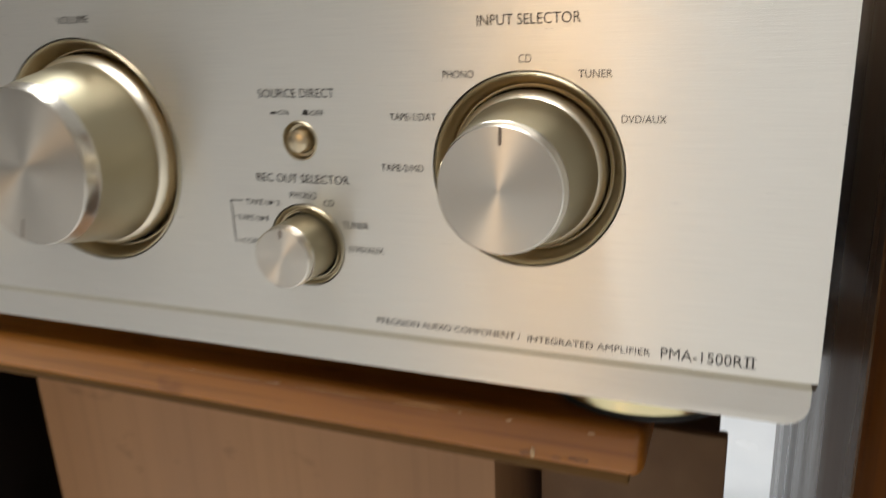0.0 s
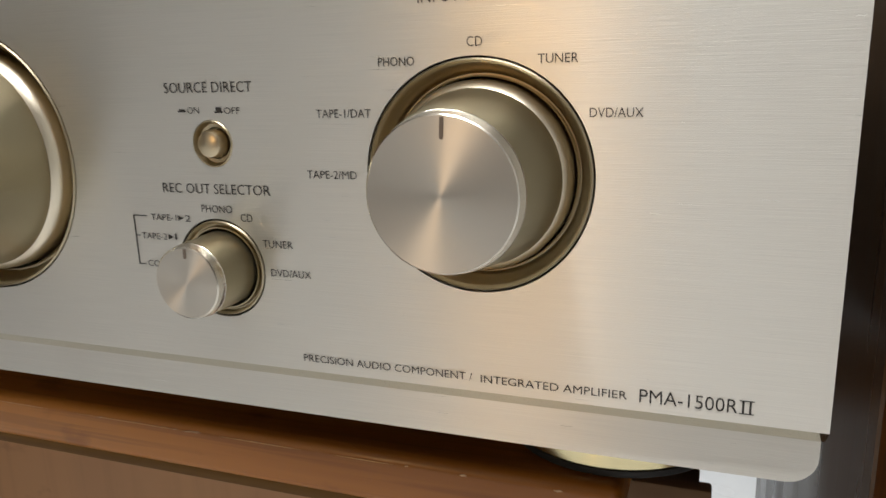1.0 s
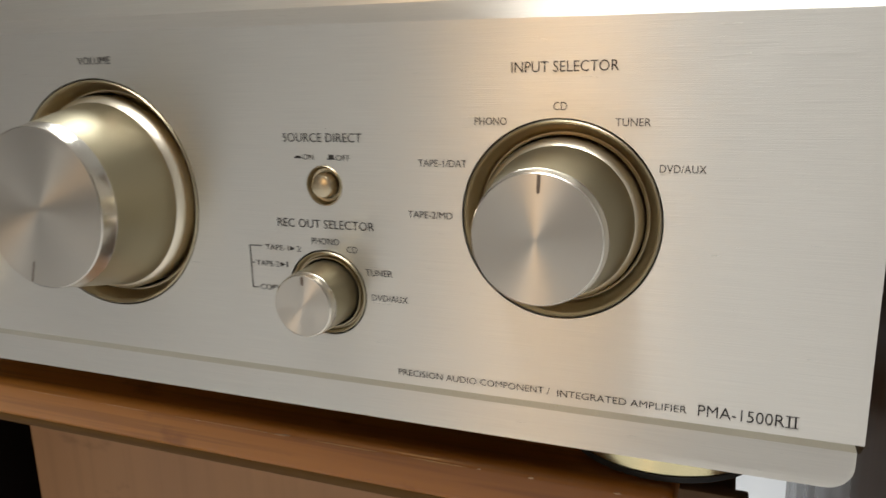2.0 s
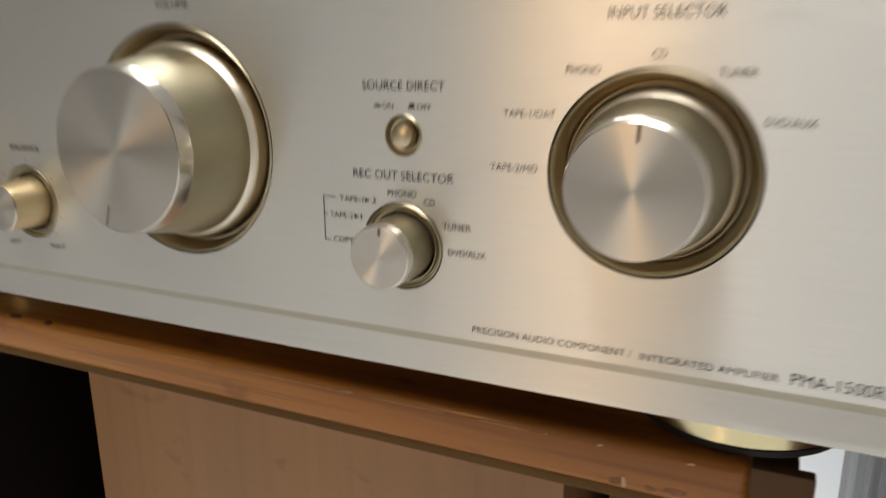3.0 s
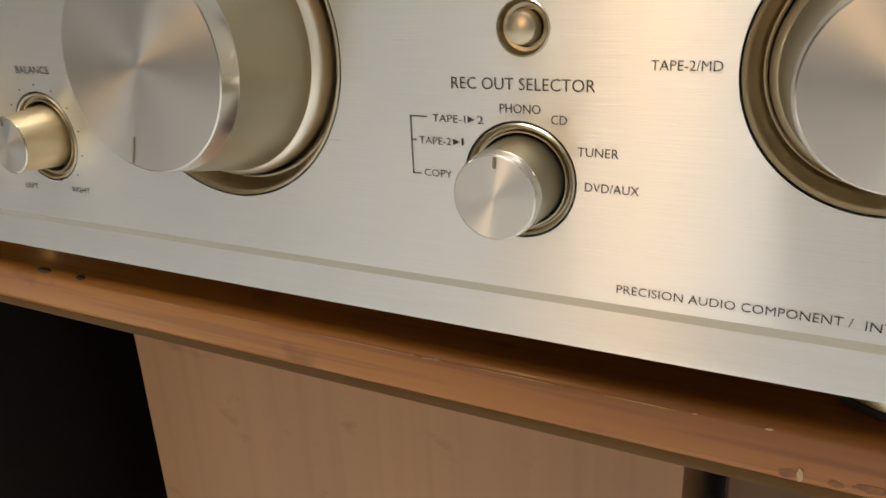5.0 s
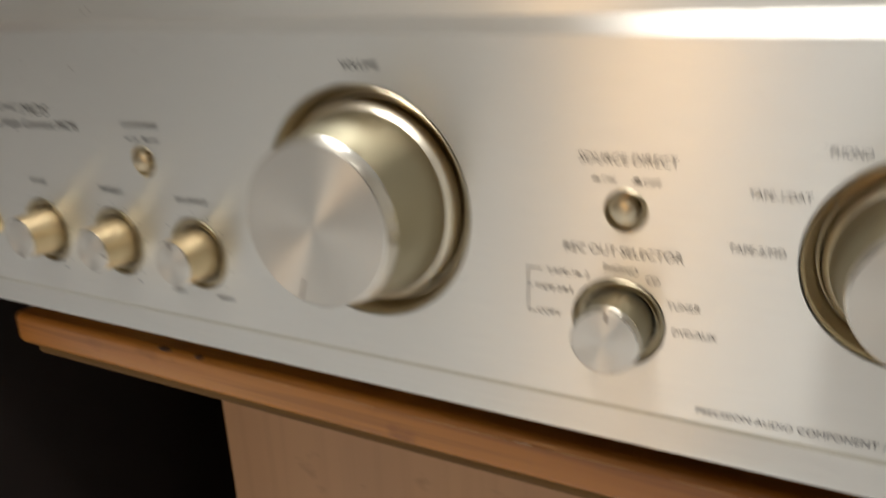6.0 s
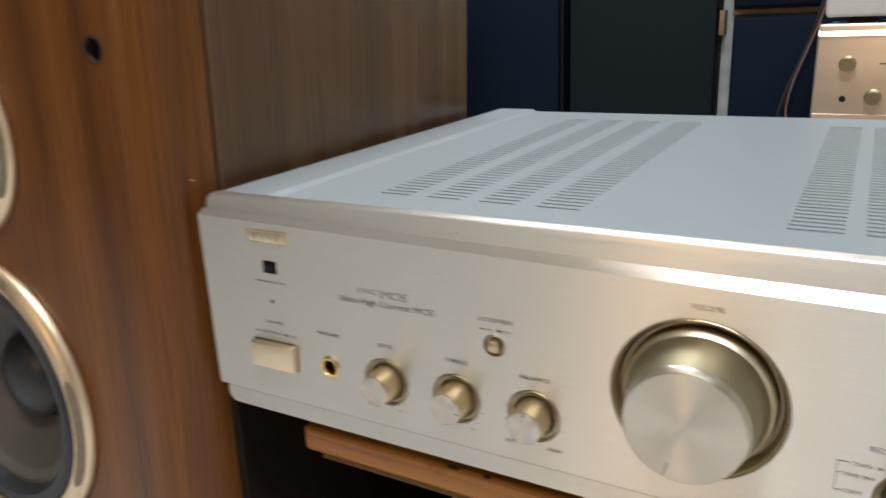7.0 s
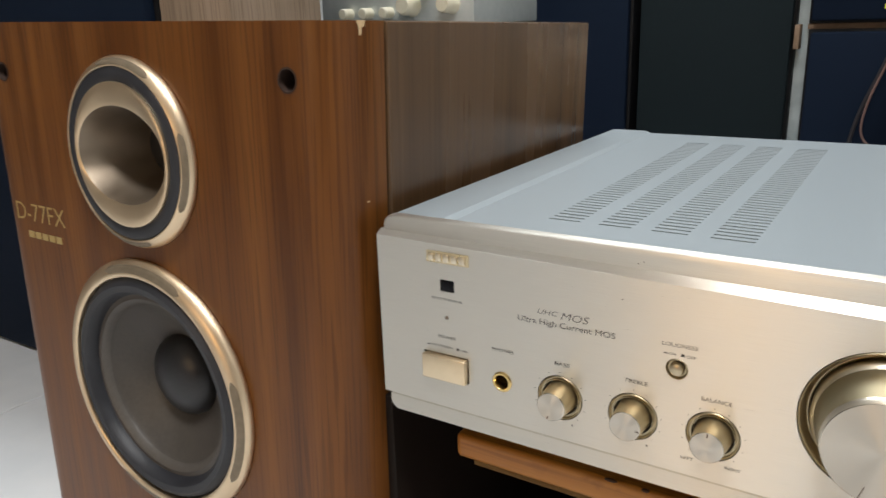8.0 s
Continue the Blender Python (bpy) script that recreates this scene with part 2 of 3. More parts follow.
def add_box(bm, x0, x1, y0, y1, z0, z1):
    vs = [bm.verts.new((x, y, z)) for x in (x0, x1) for y in (y0, y1) for z in (z0, z1)]
    for f in ((0, 1, 3, 2), (4, 6, 7, 5), (0, 4, 5, 1), (2, 3, 7, 6), (0, 2, 6, 4), (1, 5, 7, 3)):
        bm.faces.new([vs[i] for i in f])
    return vs


def box(x0, x1, y0, y1, z0, z1, r=0.0, seg=2):
    bm = bmesh.new()
    add_box(bm, x0, x1, y0, y1, z0, z1)
    if r:
        bmesh.ops.bevel(bm, geom=bm.edges[:], offset=r, segments=seg, profile=0.5, affect="EDGES")
    return bm


def lathe(profile, n=72):
    """Turn (radius, y) pairs about the y axis."""
    bm = bmesh.new()
    rings = []
    for r, y in profile:
        if r < 1e-6:
            rings.append([bm.verts.new((0, y, 0))])
        else:
            rings.append([bm.verts.new((r * math.cos(2 * math.pi * k / n), y, r * math.sin(2 * math.pi * k / n))) for k in range(n)])
    for a, b in zip(rings, rings[1:]):
        for k in range(n):
            q = [a[k % len(a)], a[(k + 1) % len(a)], b[(k + 1) % len(b)], b[k % len(b)]]
            bm.faces.new(list(dict.fromkeys(q)))
    return bm


def ring_points(cx, cz, r, n=72):
    return [(cx + r * math.cos(2 * math.pi * k / n), cz + r * math.sin(2 * math.pi * k / n)) for k in range(n)]


def holed(bm, outline, holes, y):
    """A flat face at y within the outline (x, z), with holes in it; returns the outline's vertices and the holes'."""
    loops = []
    for pts in (outline, *holes):
        vs = [bm.verts.new((x, y, z)) for x, z in pts]
        loops.append(vs)
        for a, b in zip(vs, vs[1:] + vs[:1]):
            bm.edges.new((a, b))
    bmesh.ops.triangle_fill(bm, use_beauty=True, use_dissolve=False, edges=bm.edges[:])
    return loops


def skirt(bm, loop, moves):
    """Walls from a loop of vertices on through shifted copies of it; moves: (dx, dy, dz) functions of the vertex."""
    last = loop
    for move in moves:
        nxt = [bm.verts.new(move(v.co)) for v in loop]
        n = len(loop)
        for k in range(n):
            bm.faces.new((last[k], last[(k + 1) % n], nxt[(k + 1) % n], nxt[k]))
        last = nxt
    return last


def uv_x(ob):
    """A UV map whose u runs along x and v along z."""
    me = ob.data
    uv = me.uv_layers.new(name="uv")
    for lp in me.loops:
        c = me.vertices[lp.vertex_index].co
        uv.data[lp.index].uv = (c.x, c.z + c.y * 0.3)
    return ob


def tube(points, r, n=10):
    """A round cable through the points."""
    cu = bpy.data.curves.new("path", "CURVE")
    cu.dimensions, cu.bevel_depth, cu.bevel_resolution, cu.resolution_u = "3D", r, 3, 8
    sp = cu.splines.new("NURBS")
    sp.points.add(len(points) - 1)
    for p, co in zip(sp.points, points):
        p.co = (*co, 1)
    sp.use_endpoint_u, sp.order_u = True, 3
    return mesh_of(cu)


def mesh_of(cu):
    ob = bpy.data.objects.new("tmp", cu)
    scene.collection.objects.link(ob)
    bpy.context.view_layer.update()
    me = bpy.data.meshes.new_from_object(ob.evaluated_get(bpy.context.evaluated_depsgraph_get()))
    bpy.data.objects.remove(ob)
    bm = bmesh.new()
    bm.from_mesh(me)
    bpy.data.meshes.remove(me)
    return bm


def letters(text, shear=0.0, thin=-0.006):
    cu = bpy.data.curves.new("text", "FONT")
    cu.body, cu.size, cu.fill_mode, cu.resolution_u, cu.shear, cu.offset = text, 1.0, "FRONT", 3, shear, thin
    return mesh_of(cu)


_h = letters("H")
CAP = max(v.co.y for v in _h.verts)
_h.free()


def lettering(text, x0, x1, z, cap, parent, material=None, y=-0.00015, shear=0.0, serif=False):
    """Print between x0 and x1 with its baseline at z and capitals of height cap."""
    bm = letters(text, shear, -0.012 if serif else -0.006)
    lo, hi = min(v.co.x for v in bm.verts), max(v.co.x for v in bm.verts)
    for v in bm.verts:
        v.co = (x0 + (v.co.x - lo) / (hi - lo) * (x1 - x0), y, z + v.co.y / CAP * cap)
    me = bpy.data.meshes.new("lettering")
    bm.to_mesh(me)
    bm.free()
    me.materials.append(material or M_ink)
    ob = new("lettering", me)
    ob.parent = parent
    return ob


def poly(points, y0, y1):
    """A flat shape in x and z, as thick as y0 to y1."""
    bm = bmesh.new()
    f = bm.faces.new([bm.verts.new((x, y0, z)) for x, z in points])
    e = bmesh.ops.extrude_face_region(bm, geom=[f])
    for v in e["geom"]:
        if isinstance(v, bmesh.types.BMVert):
            v.co.y = y1
    return bm


# ---- room ----
X0, X1, Y0, Y1, ZC = -3.0, 2.6, -3.0, 2.3, 2.7
floor = structure("floor", box(X0 - 0.1, X1 + 0.1, Y0 - 0.1, Y1 + 0.1, -0.1, -0.004), M_grout, "pale grout bed under the floor tiles")
structure("wall_north", box(X0 - 0.1, X1 + 0.1, Y1, Y1 + 0.1, 0, ZC), M_wall, "plain pale painted wall")
structure("wall_south", box(-0.45, X1 + 0.1, Y0 - 0.1, Y0, 0, ZC), M_back, "plain grey-brown wall")
# unseen section, set paler than its neighbour to brighten the front plate's reflections
structure("wall_south_reflector", box(X0 - 0.1, -0.4505, Y0 - 0.1, Y0, 0, ZC), M_wall, "plain pale painted wall")
structure("trim", box(-0.0395, -0.0105, 1.645, 1.70, 0, 1.5, 0.002), M_trim, "pale upright trim between dark cabinets")
structure("wall_west", box(X0 - 0.1, X0, Y0, Y1, 0, ZC), M_back, "plain grey-brown wall")
structure("wall_east", box(X1, X1 + 0.1, Y0, Y1, 0, ZC), M_wall, "plain pale painted wall")
structure("ceiling", box(X0 - 0.1, X1 + 0.1, Y0 - 0.1, Y1 + 0.1, ZC, ZC + 0.1), M_ceiling, "plain white painted ceiling")

# ---- amplifier ----
VOL, INP, REC = (0.2428, 0.5143), (0.3708, 0.5132), (0.3120, 0.4919)
SRC, LOUD = (0.3129, 0.5192), (0.1621, 0.5209)
TONE = [(0.1070, 0.4925), (0.1433, 0.4924), (0.1793, 0.4925)]
JACK = (0.0753, 0.4934)
TOP, COVER = 0.5725, 0.5710


def rect(x0, x1, z0, z1, r=0.0, n=6):
    if not r:
        return [(x0, z0), (x1, z0), (x1, z1), (x0, z1)]
    pts = []
    for cx, cz, a in ((x1 - r, z0 + r, -90), (x1 - r, z1 - r, 0), (x0 + r, z1 - r, 90), (x0 + r, z0 + r, 180)):
        for k in range(n + 1):
            t = radians(a + 90 * k / n)
            pts.append((cx + r * math.cos(t), cz + r * math.sin(t)))
    return pts


def build_amplifier():
    amp = thing("amplifier", "champagne brushed-metal integrated amplifier standing on a small wooden stand", "amplifier")
    # main plate, proud of the strips above and below it
    bm = bmesh.new()
    holes = [ring_points(*VOL, 0.0318, 96), ring_points(*INP, 0.0223, 96), ring_points(*REC, 0.0111), ring_points(*SRC, 0.0050, 48),
             ring_points(*LOUD, 0.0050, 48), *[ring_points(*c, 0.0118) for c in TONE], ring_points(*JACK, 0.0052, 48),
             rect(0.0278, 0.0556, 0.4862, 0.5012, 0.0008), rect(0.0394, 0.0480, 0.5364, 0.5430, 0.0006)]
    loops = holed(bm, [(0.0, 0.470), (0.434, 0.470), (0.434, 0.5550), (0.0, 0.5622)], holes, 0.0)
    rim = lambda c: (0.5645 if c.x < 0.2 else 0.5600) if c.z > 0.51 else c.z
    skirt(bm, loops[0], [lambda c: (c.x, 0.004 if c.z > 0.51 else 0.0002, rim(c)), lambda c: (c.x, 0.008, rim(c))])
    for lp in loops[1:]:
        skirt(bm, lp, [lambda c: (c.x, 0.0012, c.z)])
    plate = uv_x(part("front_plate", bm, M_panel, amp, "horizontally brushed champagne front plate", smooth=25))
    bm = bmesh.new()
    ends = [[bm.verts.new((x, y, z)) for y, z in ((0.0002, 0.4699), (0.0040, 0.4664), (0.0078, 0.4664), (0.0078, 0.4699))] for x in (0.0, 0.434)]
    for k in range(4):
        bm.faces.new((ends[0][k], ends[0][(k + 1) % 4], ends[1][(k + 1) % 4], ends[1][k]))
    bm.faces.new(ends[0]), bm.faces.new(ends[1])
    part("plate_bevel", bm, M_bevel, amp, "polished bevel along the lower edge, its dim reflections put into the colour", smooth=0)
    # strip above and lip below
    pts = [(0.0015, 0.556), (0.4325, 0.556)]
    for cx, a in ((0.4325 - 0.006, 0), (0.0015 + 0.006, 90)):
        pts += [(cx + 0.006 * math.cos(radians(a + 90 * k / 8)), TOP - 0.006 + 0.006 * math.sin(radians(a + 90 * k / 8))) for k in range(9)]
    bm = poly(pts, 0.0042, 0.010)
    front = [e for e in bm.edges if all(abs(v.co.y - 0.0042) < 1e-6 for v in e.verts) and max(v.co.z for v in e.verts) > 0.5562]
    bmesh.ops.bevel(bm, geom=front, offset=0.0014, segments=3, profile=0.5, affect="EDGES")
    uv_x(part("top_strip", bm, M_panel_edge, amp, smooth=25))
    pts = [(0.0008, 0.467), (0.4334, 0.467)]
    for cx, a in ((0.4334 - 0.0055, 0), (0.0008 + 0.0055, -90)):
        pts += [(cx + 0.0055 * math.cos(radians(a - 90 * k / 8)), 0.4630 + 0.0055 * math.sin(radians(a - 90 * k / 8))) for k in range(9)]
    bm = poly(pts, 0.004, 0.010)
    uv_x(part("lower_lip", bm, M_panel, amp, smooth=25))
    # chassis, and the cover with its slots
    part("chassis", box(0.005, 0.429, 0.010, 0.344, 0.460, 0.553, 0.001), M_inside, amp, "dark steel chassis")
    for xo, xi, w in ((0.0022, 0.033, 0.0012), (0.4318, 0.401, -0.0012)):
        bm = bmesh.new()
        prof = [(xo, 0.459), (xo, COVER - 0.0012), (xo + w, COVER), (xi, COVER), (xi, COVER - 0.0015), (xo + w, COVER - 0.0015), (xo + w, 0.459)]
        ends = [[bm.verts.new((x, y, z)) for x, z in prof] for y in (0.0102, 0.350)]
        for k in range(7):
            bm.faces.new((ends[0][k], ends[0][(k + 1) % 7], ends[1][(k + 1) % 7], ends[1][k]))
        bm.faces.new(ends[0]), bm.faces.new(ends[1])
        part("cover_side", bm, M_cover, amp, "pale silver painted cover edge", smooth=0)
    part("cover_back", box(0.0036, 0.4304, 0.3488, 0.350, 0.459, COVER - 0.0030), M_cover, amp, smooth=0)
    # middle of the top, lowered, pierced by eight columns of slots
    cols = [(0.0800, 0.0970), (0.1070, 0.1240), (0.1340, 0.1515), (0.1620, 0.1820), (0.2640, 0.2830), (0.2900, 0.3085), (0.3155, 0.3335), (0.3410, 0.3590)]
    zt, zb, ya, yb = COVER - 0.0018, COVER - 0.0028, 0.0445, 0.310
    edges = [0.033] + [x for c in cols for x in c] + [0.401]
    spans = [(a, b, ya, yb) for a, b in zip(edges[::2], edges[1::2])] + [(0.033, 0.401, 0.0102, ya), (0.033, 0.401, yb, 0.350)]
    for a, b, c, d in spans:
        part("cover_panel", box(a, b, c, d, zb, zt), M_cover, amp, "pale silver painted cover sheet", smooth=0)
    pitch, gap = 0.0060, 0.0019
    n = int((yb - ya) / pitch)
    for a, b in cols:
        bm = bmesh.new()
        for k in range(n + 1):
            y0 = ya + k * pitch + gap
            add_box(bm, a, b, y0, min(yb, y0 + pitch - gap), zb, zt)
        tagged(part("vent_grille", bm, M_cover, amp, "rows of narrow ventilation slots", smooth=0), kind="stuff")
    # slanted shoulders between ledges and middle
    for x0, x1 in ((0.033, 0.0370), (0.401, 0.3970)):
        bm = bmesh.new()
        vs = [bm.verts.new(c) for c in ((x0, 0.0104, COVER), (x0, 0.3498, COVER), (x1, 0.3498, zt + 0.00005), (x1, 0.0104, zt + 0.00005), (x0, 0.0104, zb), (x0, 0.3498, zb))]
        bm.faces.new(vs[:4]), bm.faces.new((vs[0], vs[3], vs[4])), bm.faces.new((vs[1], vs[5], vs[2]))
        part("cover_shoulder", bm, M_cover, amp, smooth=0)

    # rotary knobs in their dishes
    def dish(r, at, gap_r, depth):
        wide = r - gap_r > 0.003
        prof = [(r - 0.0004, 0.006), (r - 0.0004, 0.0001), (r - 0.0007, -0.0002), (r - 0.0011, 0.0001)]
        if wide:
            prof += [(r - 0.0014, 0.0010), (r - 0.0032, depth), (r - 0.0036, depth), (r - 0.0038, depth - 0.0010), (gap_r + 0.0004, depth - 0.0008)]
        else:
            prof += [(r - 0.0013, 0.0011), (gap_r + 0.0009, 0.0011), (gap_r + 0.0006, 0.0003), (gap_r + 0.0003, 0.0003)]
        bm = lathe(prof + [(gap_r + 0.0002, depth), (gap_r + 0.0002, depth + 0.005)], 96)
        d = part("dish", bm, M_dish, amp, "recessed bronze-champagne ring", (at[0], 0.0, at[1]))
        part("gap", lathe([(r - 0.0002, depth + 0.0045), (0, depth + 0.0045)]), M_gap, d, "dark gap")
        return d

    def knob(at, flare, base, body, length, angle, mark, depth, band, face, metal):
        flanged = base < flare - 0.001
        prof = [(base + 0.0001, -0.0012), (base - 0.0002, -0.0024)] if flanged else [(flare, depth + 0.004)]
        prof += [(body, -length + band)]
        k = part("knob", lathe(prof, 96), metal, amp, "champagne metal rotary knob", (at[0], 0.0, at[1]))
        part("band", lathe([(body, -length + band), (body - 0.00015, -length + band * 0.92), (face + 0.00025, -length + 0.0002), (face, -length)], 96), M_band, k, "polished chamfer")
        part("face", lathe([(face, -length), (0, -length - 0.00002)], 96), M_face, k, "turned metal face")
        if flanged:
            part("flange", lathe([(flare, depth + 0.004), (flare, 0.0012), (flare - 0.0004, 0.0004), (base + 0.0007, -0.0006), (base, -0.0012)], 96), M_flange, k, "pale champagne flange")
        w, t = mark, radians(angle)
        pts = [(-w, 0.985), (-w, 0.74), (-w * 0.7, 0.715), (0, 0.705), (w * 0.7, 0.715), (w, 0.74), (w, 0.985)]
        pts = [((x * math.cos(t) - z * math.sin(t)) * face, (x * math.sin(t) + z * math.cos(t)) * face) for x, z in pts]
        part("pointer", poly(pts, -length - 0.00012, -length + 0.0004), M_mark, k, "dark engraved mark", smooth=0)
        return k

    dish(0.0318, VOL, 0.0276, 0.005)
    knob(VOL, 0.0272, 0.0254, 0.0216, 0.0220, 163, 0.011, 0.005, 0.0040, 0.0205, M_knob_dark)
    dish(0.0223, INP, 0.0184, 0.0045)
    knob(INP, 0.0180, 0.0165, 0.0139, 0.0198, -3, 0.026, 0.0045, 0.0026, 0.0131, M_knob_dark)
    dish(0.0111, REC, 0.0086, 0.0016)
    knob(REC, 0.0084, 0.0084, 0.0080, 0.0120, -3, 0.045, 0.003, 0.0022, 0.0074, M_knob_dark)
    for c, turn in zip(TONE, (165, -100, 0)):
        dish(0.0118, c, 0.0090, 0.0016)
        knob(c, 0.0088, 0.0088, 0.0071, 0.0108, turn, 0.05, 0.003, 0.0004, 0.0069, M_knob)
    for c in (SRC, LOUD):
        d = part("button_well", lathe([(0.0050, 0.0012), (0.0050, 0.0001), (0.0047, -0.0002), (0.0044, 0.0003), (0.0041, 0.0012), (0.0034, 0.0013), (0.0033, 0.003), (0, 0.003)], 48), M_dish, amp, "", (c[0], 0, c[1]))
        part("push_button", lathe([(0.0031, 0.006), (0.0030, 0.005), (0.0030, -0.0006), (0.0027, -0.0014), (0.0020, -0.0018), (0, -0.0019)], 48), M_push, d, "small gold push button")
    d = part("headphone_jack", lathe([(0.0054, 0.001), (0.0054, -0.0006), (0.0049, -0.0010), (0.0040, -0.0010), (0.0036, -0.0004), (0.0034, 0.002), (0.0031, 0.012)], 48), M_gold, amp, "brass headphone socket", (JACK[0], 0, JACK[1]))
    part("socket", lathe([(0.0034, 0.009), (0, 0.009)], 48), M_gap, d, "dark socket hole")
    # power button
    b = part("power_button", box(0.0284, 0.0550, -0.0035, 0.006, 0.4868, 0.5006, 0.0008, 3), M_button, amp, "gold rectangular power button")
    part("button_gap", poly(rect(0.0274, 0.0560, 0.4857, 0.5018), 0.004, 0.0045), M_gap, b, smooth=0)
    part("sensor_window", box(0.0392, 0.0482, 0.0006, 0.004, 0.5362, 0.5432, 0.0003), M_lens, amp, "black remote sensor window")
    part("standby_led", lathe([(0.0010, 0.001), (0.0010, -0.0003), (0.0007, -0.0006), (0, -0.0007)], 24), M_mark, amp, "unlit standby lamp", (0.0430, 0, 0.5222))
    # maker's badge as plain raised bars
    g = part("badge", box(0.0318, 0.0570, -0.0006, 0.0005, 0.5518, 0.5580, 0.0002, 1), M_badge, amp, "embossed gold maker's badge")
    for k in range(5):
        x = 0.0332 + k * 0.0046
        part("badge_bar", box(x, x + 0.0036, -0.0014, -0.0005, 0.5528, 0.5571, 0.0004, 2), M_flange, g)
    # feet
    for x, y in ((0.3910, 0.0575), (0.0900, 0.070), (0.3910, 0.305), (0.0900, 0.305)):
        bm = lathe([(0, 0.0), (0.0285, 0.0), (0.0290, 0.0006), (0.0290, 0.0165), (0.0282, 0.0175), (0.0, 0.0175)], 64)
        bmesh.ops.rotate(bm, verts=bm.verts[:], matrix=Matrix.Rotation(radians(90), 3, "X"))
        f = part("foot", bm, M_foot, amp, "brass-coloured round foot", (x, y, 0.4400))
        bm = lathe([(0, 0.0), (0.0283, 0.0), (0.0288, 0.0005), (0.0288, 0.0019), (0, 0.0019)], 48)
        bmesh.ops.rotate(bm, verts=bm.verts[:], matrix=Matrix.Rotation(radians(90), 3, "X"))
        part("pad", bm, M_rubber, f, "black rubber pad", (0, 0, -0.0020))

    # printing on the plate
    def word(t, x0, x1, z, cap, **k):
        lettering(t, x0, x1, z, cap, plate, **k)

    def icon(x, z, out):
        h = 0.0012 if out else 0.0006
        part("icon", poly([(x, z), (x + 0.0021, z), (x + 0.0021, z + 0.0003), (x + 0.0017, z + 0.0003), (x + 0.0017, z + h), (x + 0.0004, z + h), (x + 0.0004, z + 0.0003), (x, z + 0.0003)], -0.00015, -0.00005), M_ink, plate, smooth=0)

    word("INPUT SELECTOR", 0.3604, 0.3830, 0.5450, 0.0022)
    word("VOLUME", 0.2392, 0.2505, 0.5497, 0.0019)
    word("CD", 0.3696, 0.3725, 0.5371, 0.0017)
    word("PHONO", 0.3520, 0.3593, 0.5340, 0.0016)
    word("TUNER", 0.3826, 0.3897, 0.5338, 0.0016)
    word("TAPE-1/DAT", 0.3381, 0.3499, 0.5245, 0.0016)
    word("TAPE-2/MD", 0.3351, 0.3462, 0.5124, 0.0016)
    word("DVD/AUX", 0.3918, 0.4009, 0.5244, 0.0016)
    word("SOURCE DIRECT", 0.3021, 0.3237, 0.5298, 0.0021)
    word("ON", 0.3075, 0.3104, 0.5255, 0.0013)
    icon(0.3050, 0.5258, False)
    word("OFF", 0.3166, 0.3204, 0.5254, 0.0013)
    icon(0.3142, 0.5256, True)
    word("REC OUT SELECTOR", 0.2988, 0.3260, 0.5085, 0.0021)
    word("PHONO", 0.3084, 0.3162, 0.5044, 0.0016)
    word("CD", 0.3182, 0.3211, 0.5027, 0.0016)
    word("TUNER", 0.3231, 0.3304, 0.4973, 0.0016)
    word("DVD/AUX", 0.3246, 0.3342, 0.4910, 0.0016)
    word("TAPE-1", 0.2945, 0.3014, 0.5021, 0.0014)
    word("2", 0.3038, 0.3051, 0.5021, 0.0014)
    word("TAPE-2", 0.2914, 0.2983, 0.4977, 0.0014)
    word("1", 0.3005, 0.3009, 0.4978, 0.0014)
    word("COPY", 0.2922, 0.2982, 0.4913, 0.0014)
    for x, z in ((0.3019, 0.5022), (0.2987, 0.4978)):
        part("arrow", poly([(x, z), (x + 0.0014, z + 0.0006), (x, z + 0.0012)], -0.00015, -0.00005), M_ink, plate, smooth=0)
    w = 0.00010
    for x0, x1, z0, z1 in ((0.2896, 0.2896 + 2 * w, 0.4917, 0.5031), (0.2896, 0.2933, 0.5029, 0.5031), (0.2896, 0.2908, 0.4983, 0.4985), (0.2896, 0.2915, 0.4916, 0.4918)):
        part("bracket_line", poly(rect(x0, x1, z0, z1), -0.00015, -0.00005), M_ink, plate, smooth=0)
    word("PRECISION AUDIO COMPONENT /", 0.3310, 0.3693, 0.4723, 0.0016)
    word("INTEGRATED AMPLIFIER", 0.3711, 0.3996, 0.4721, 0.0016)
    word("PMA-1500R", 0.4019, 0.4190, 0.4719, 0.0026)
    for x in (0.41970, 0.42090):
        part("numeral_bar", poly(rect(x, x + 0.00036, 0.4719, 0.4745), -0.00015, -0.00005), M_ink, plate, smooth=0)
    for z in (0.4719, 0.47438):
        part("bracket_line", poly(rect(0.4192, 0.4217, z, z + 0.00012), -0.00015, -0.00005), M_ink, plate, smooth=0)
    word("REMOTE SENSOR", 0.0343, 0.0526, 0.5317, 0.0012)
    word("POWER", 0.0375, 0.0483, 0.5103, 0.0016)
    word("ON/STANDBY", 0.0329, 0.0467, 0.5049, 0.0012)
    icon(0.0302, 0.5050, False)
    word("OFF", 0.0508, 0.0556, 0.5046, 0.0012)
    icon(0.0482, 0.5048, True)
    word("PHONES", 0.0697, 0.0819, 0.5099, 0.0017)
    word("BASS", 0.1043, 0.1118, 0.5097, 0.0018)
    word("TREBLE", 0.1388, 0.1496, 0.5094, 0.0018)
    word("BALANCE", 0.1735, 0.1863, 0.5088, 0.0018)
    word("LEFT", 0.1664, 0.1718, 0.4778, 0.0014)
    word("RIGHT", 0.1856, 0.1922, 0.4782, 0.0014)
    for x in (0.1130, 0.1500):
        word("+", x, x + 0.0016, 0.4784, 0.0018)
    word("LOUDNESS", 0.1551, 0.1705, 0.5313, 0.0018)
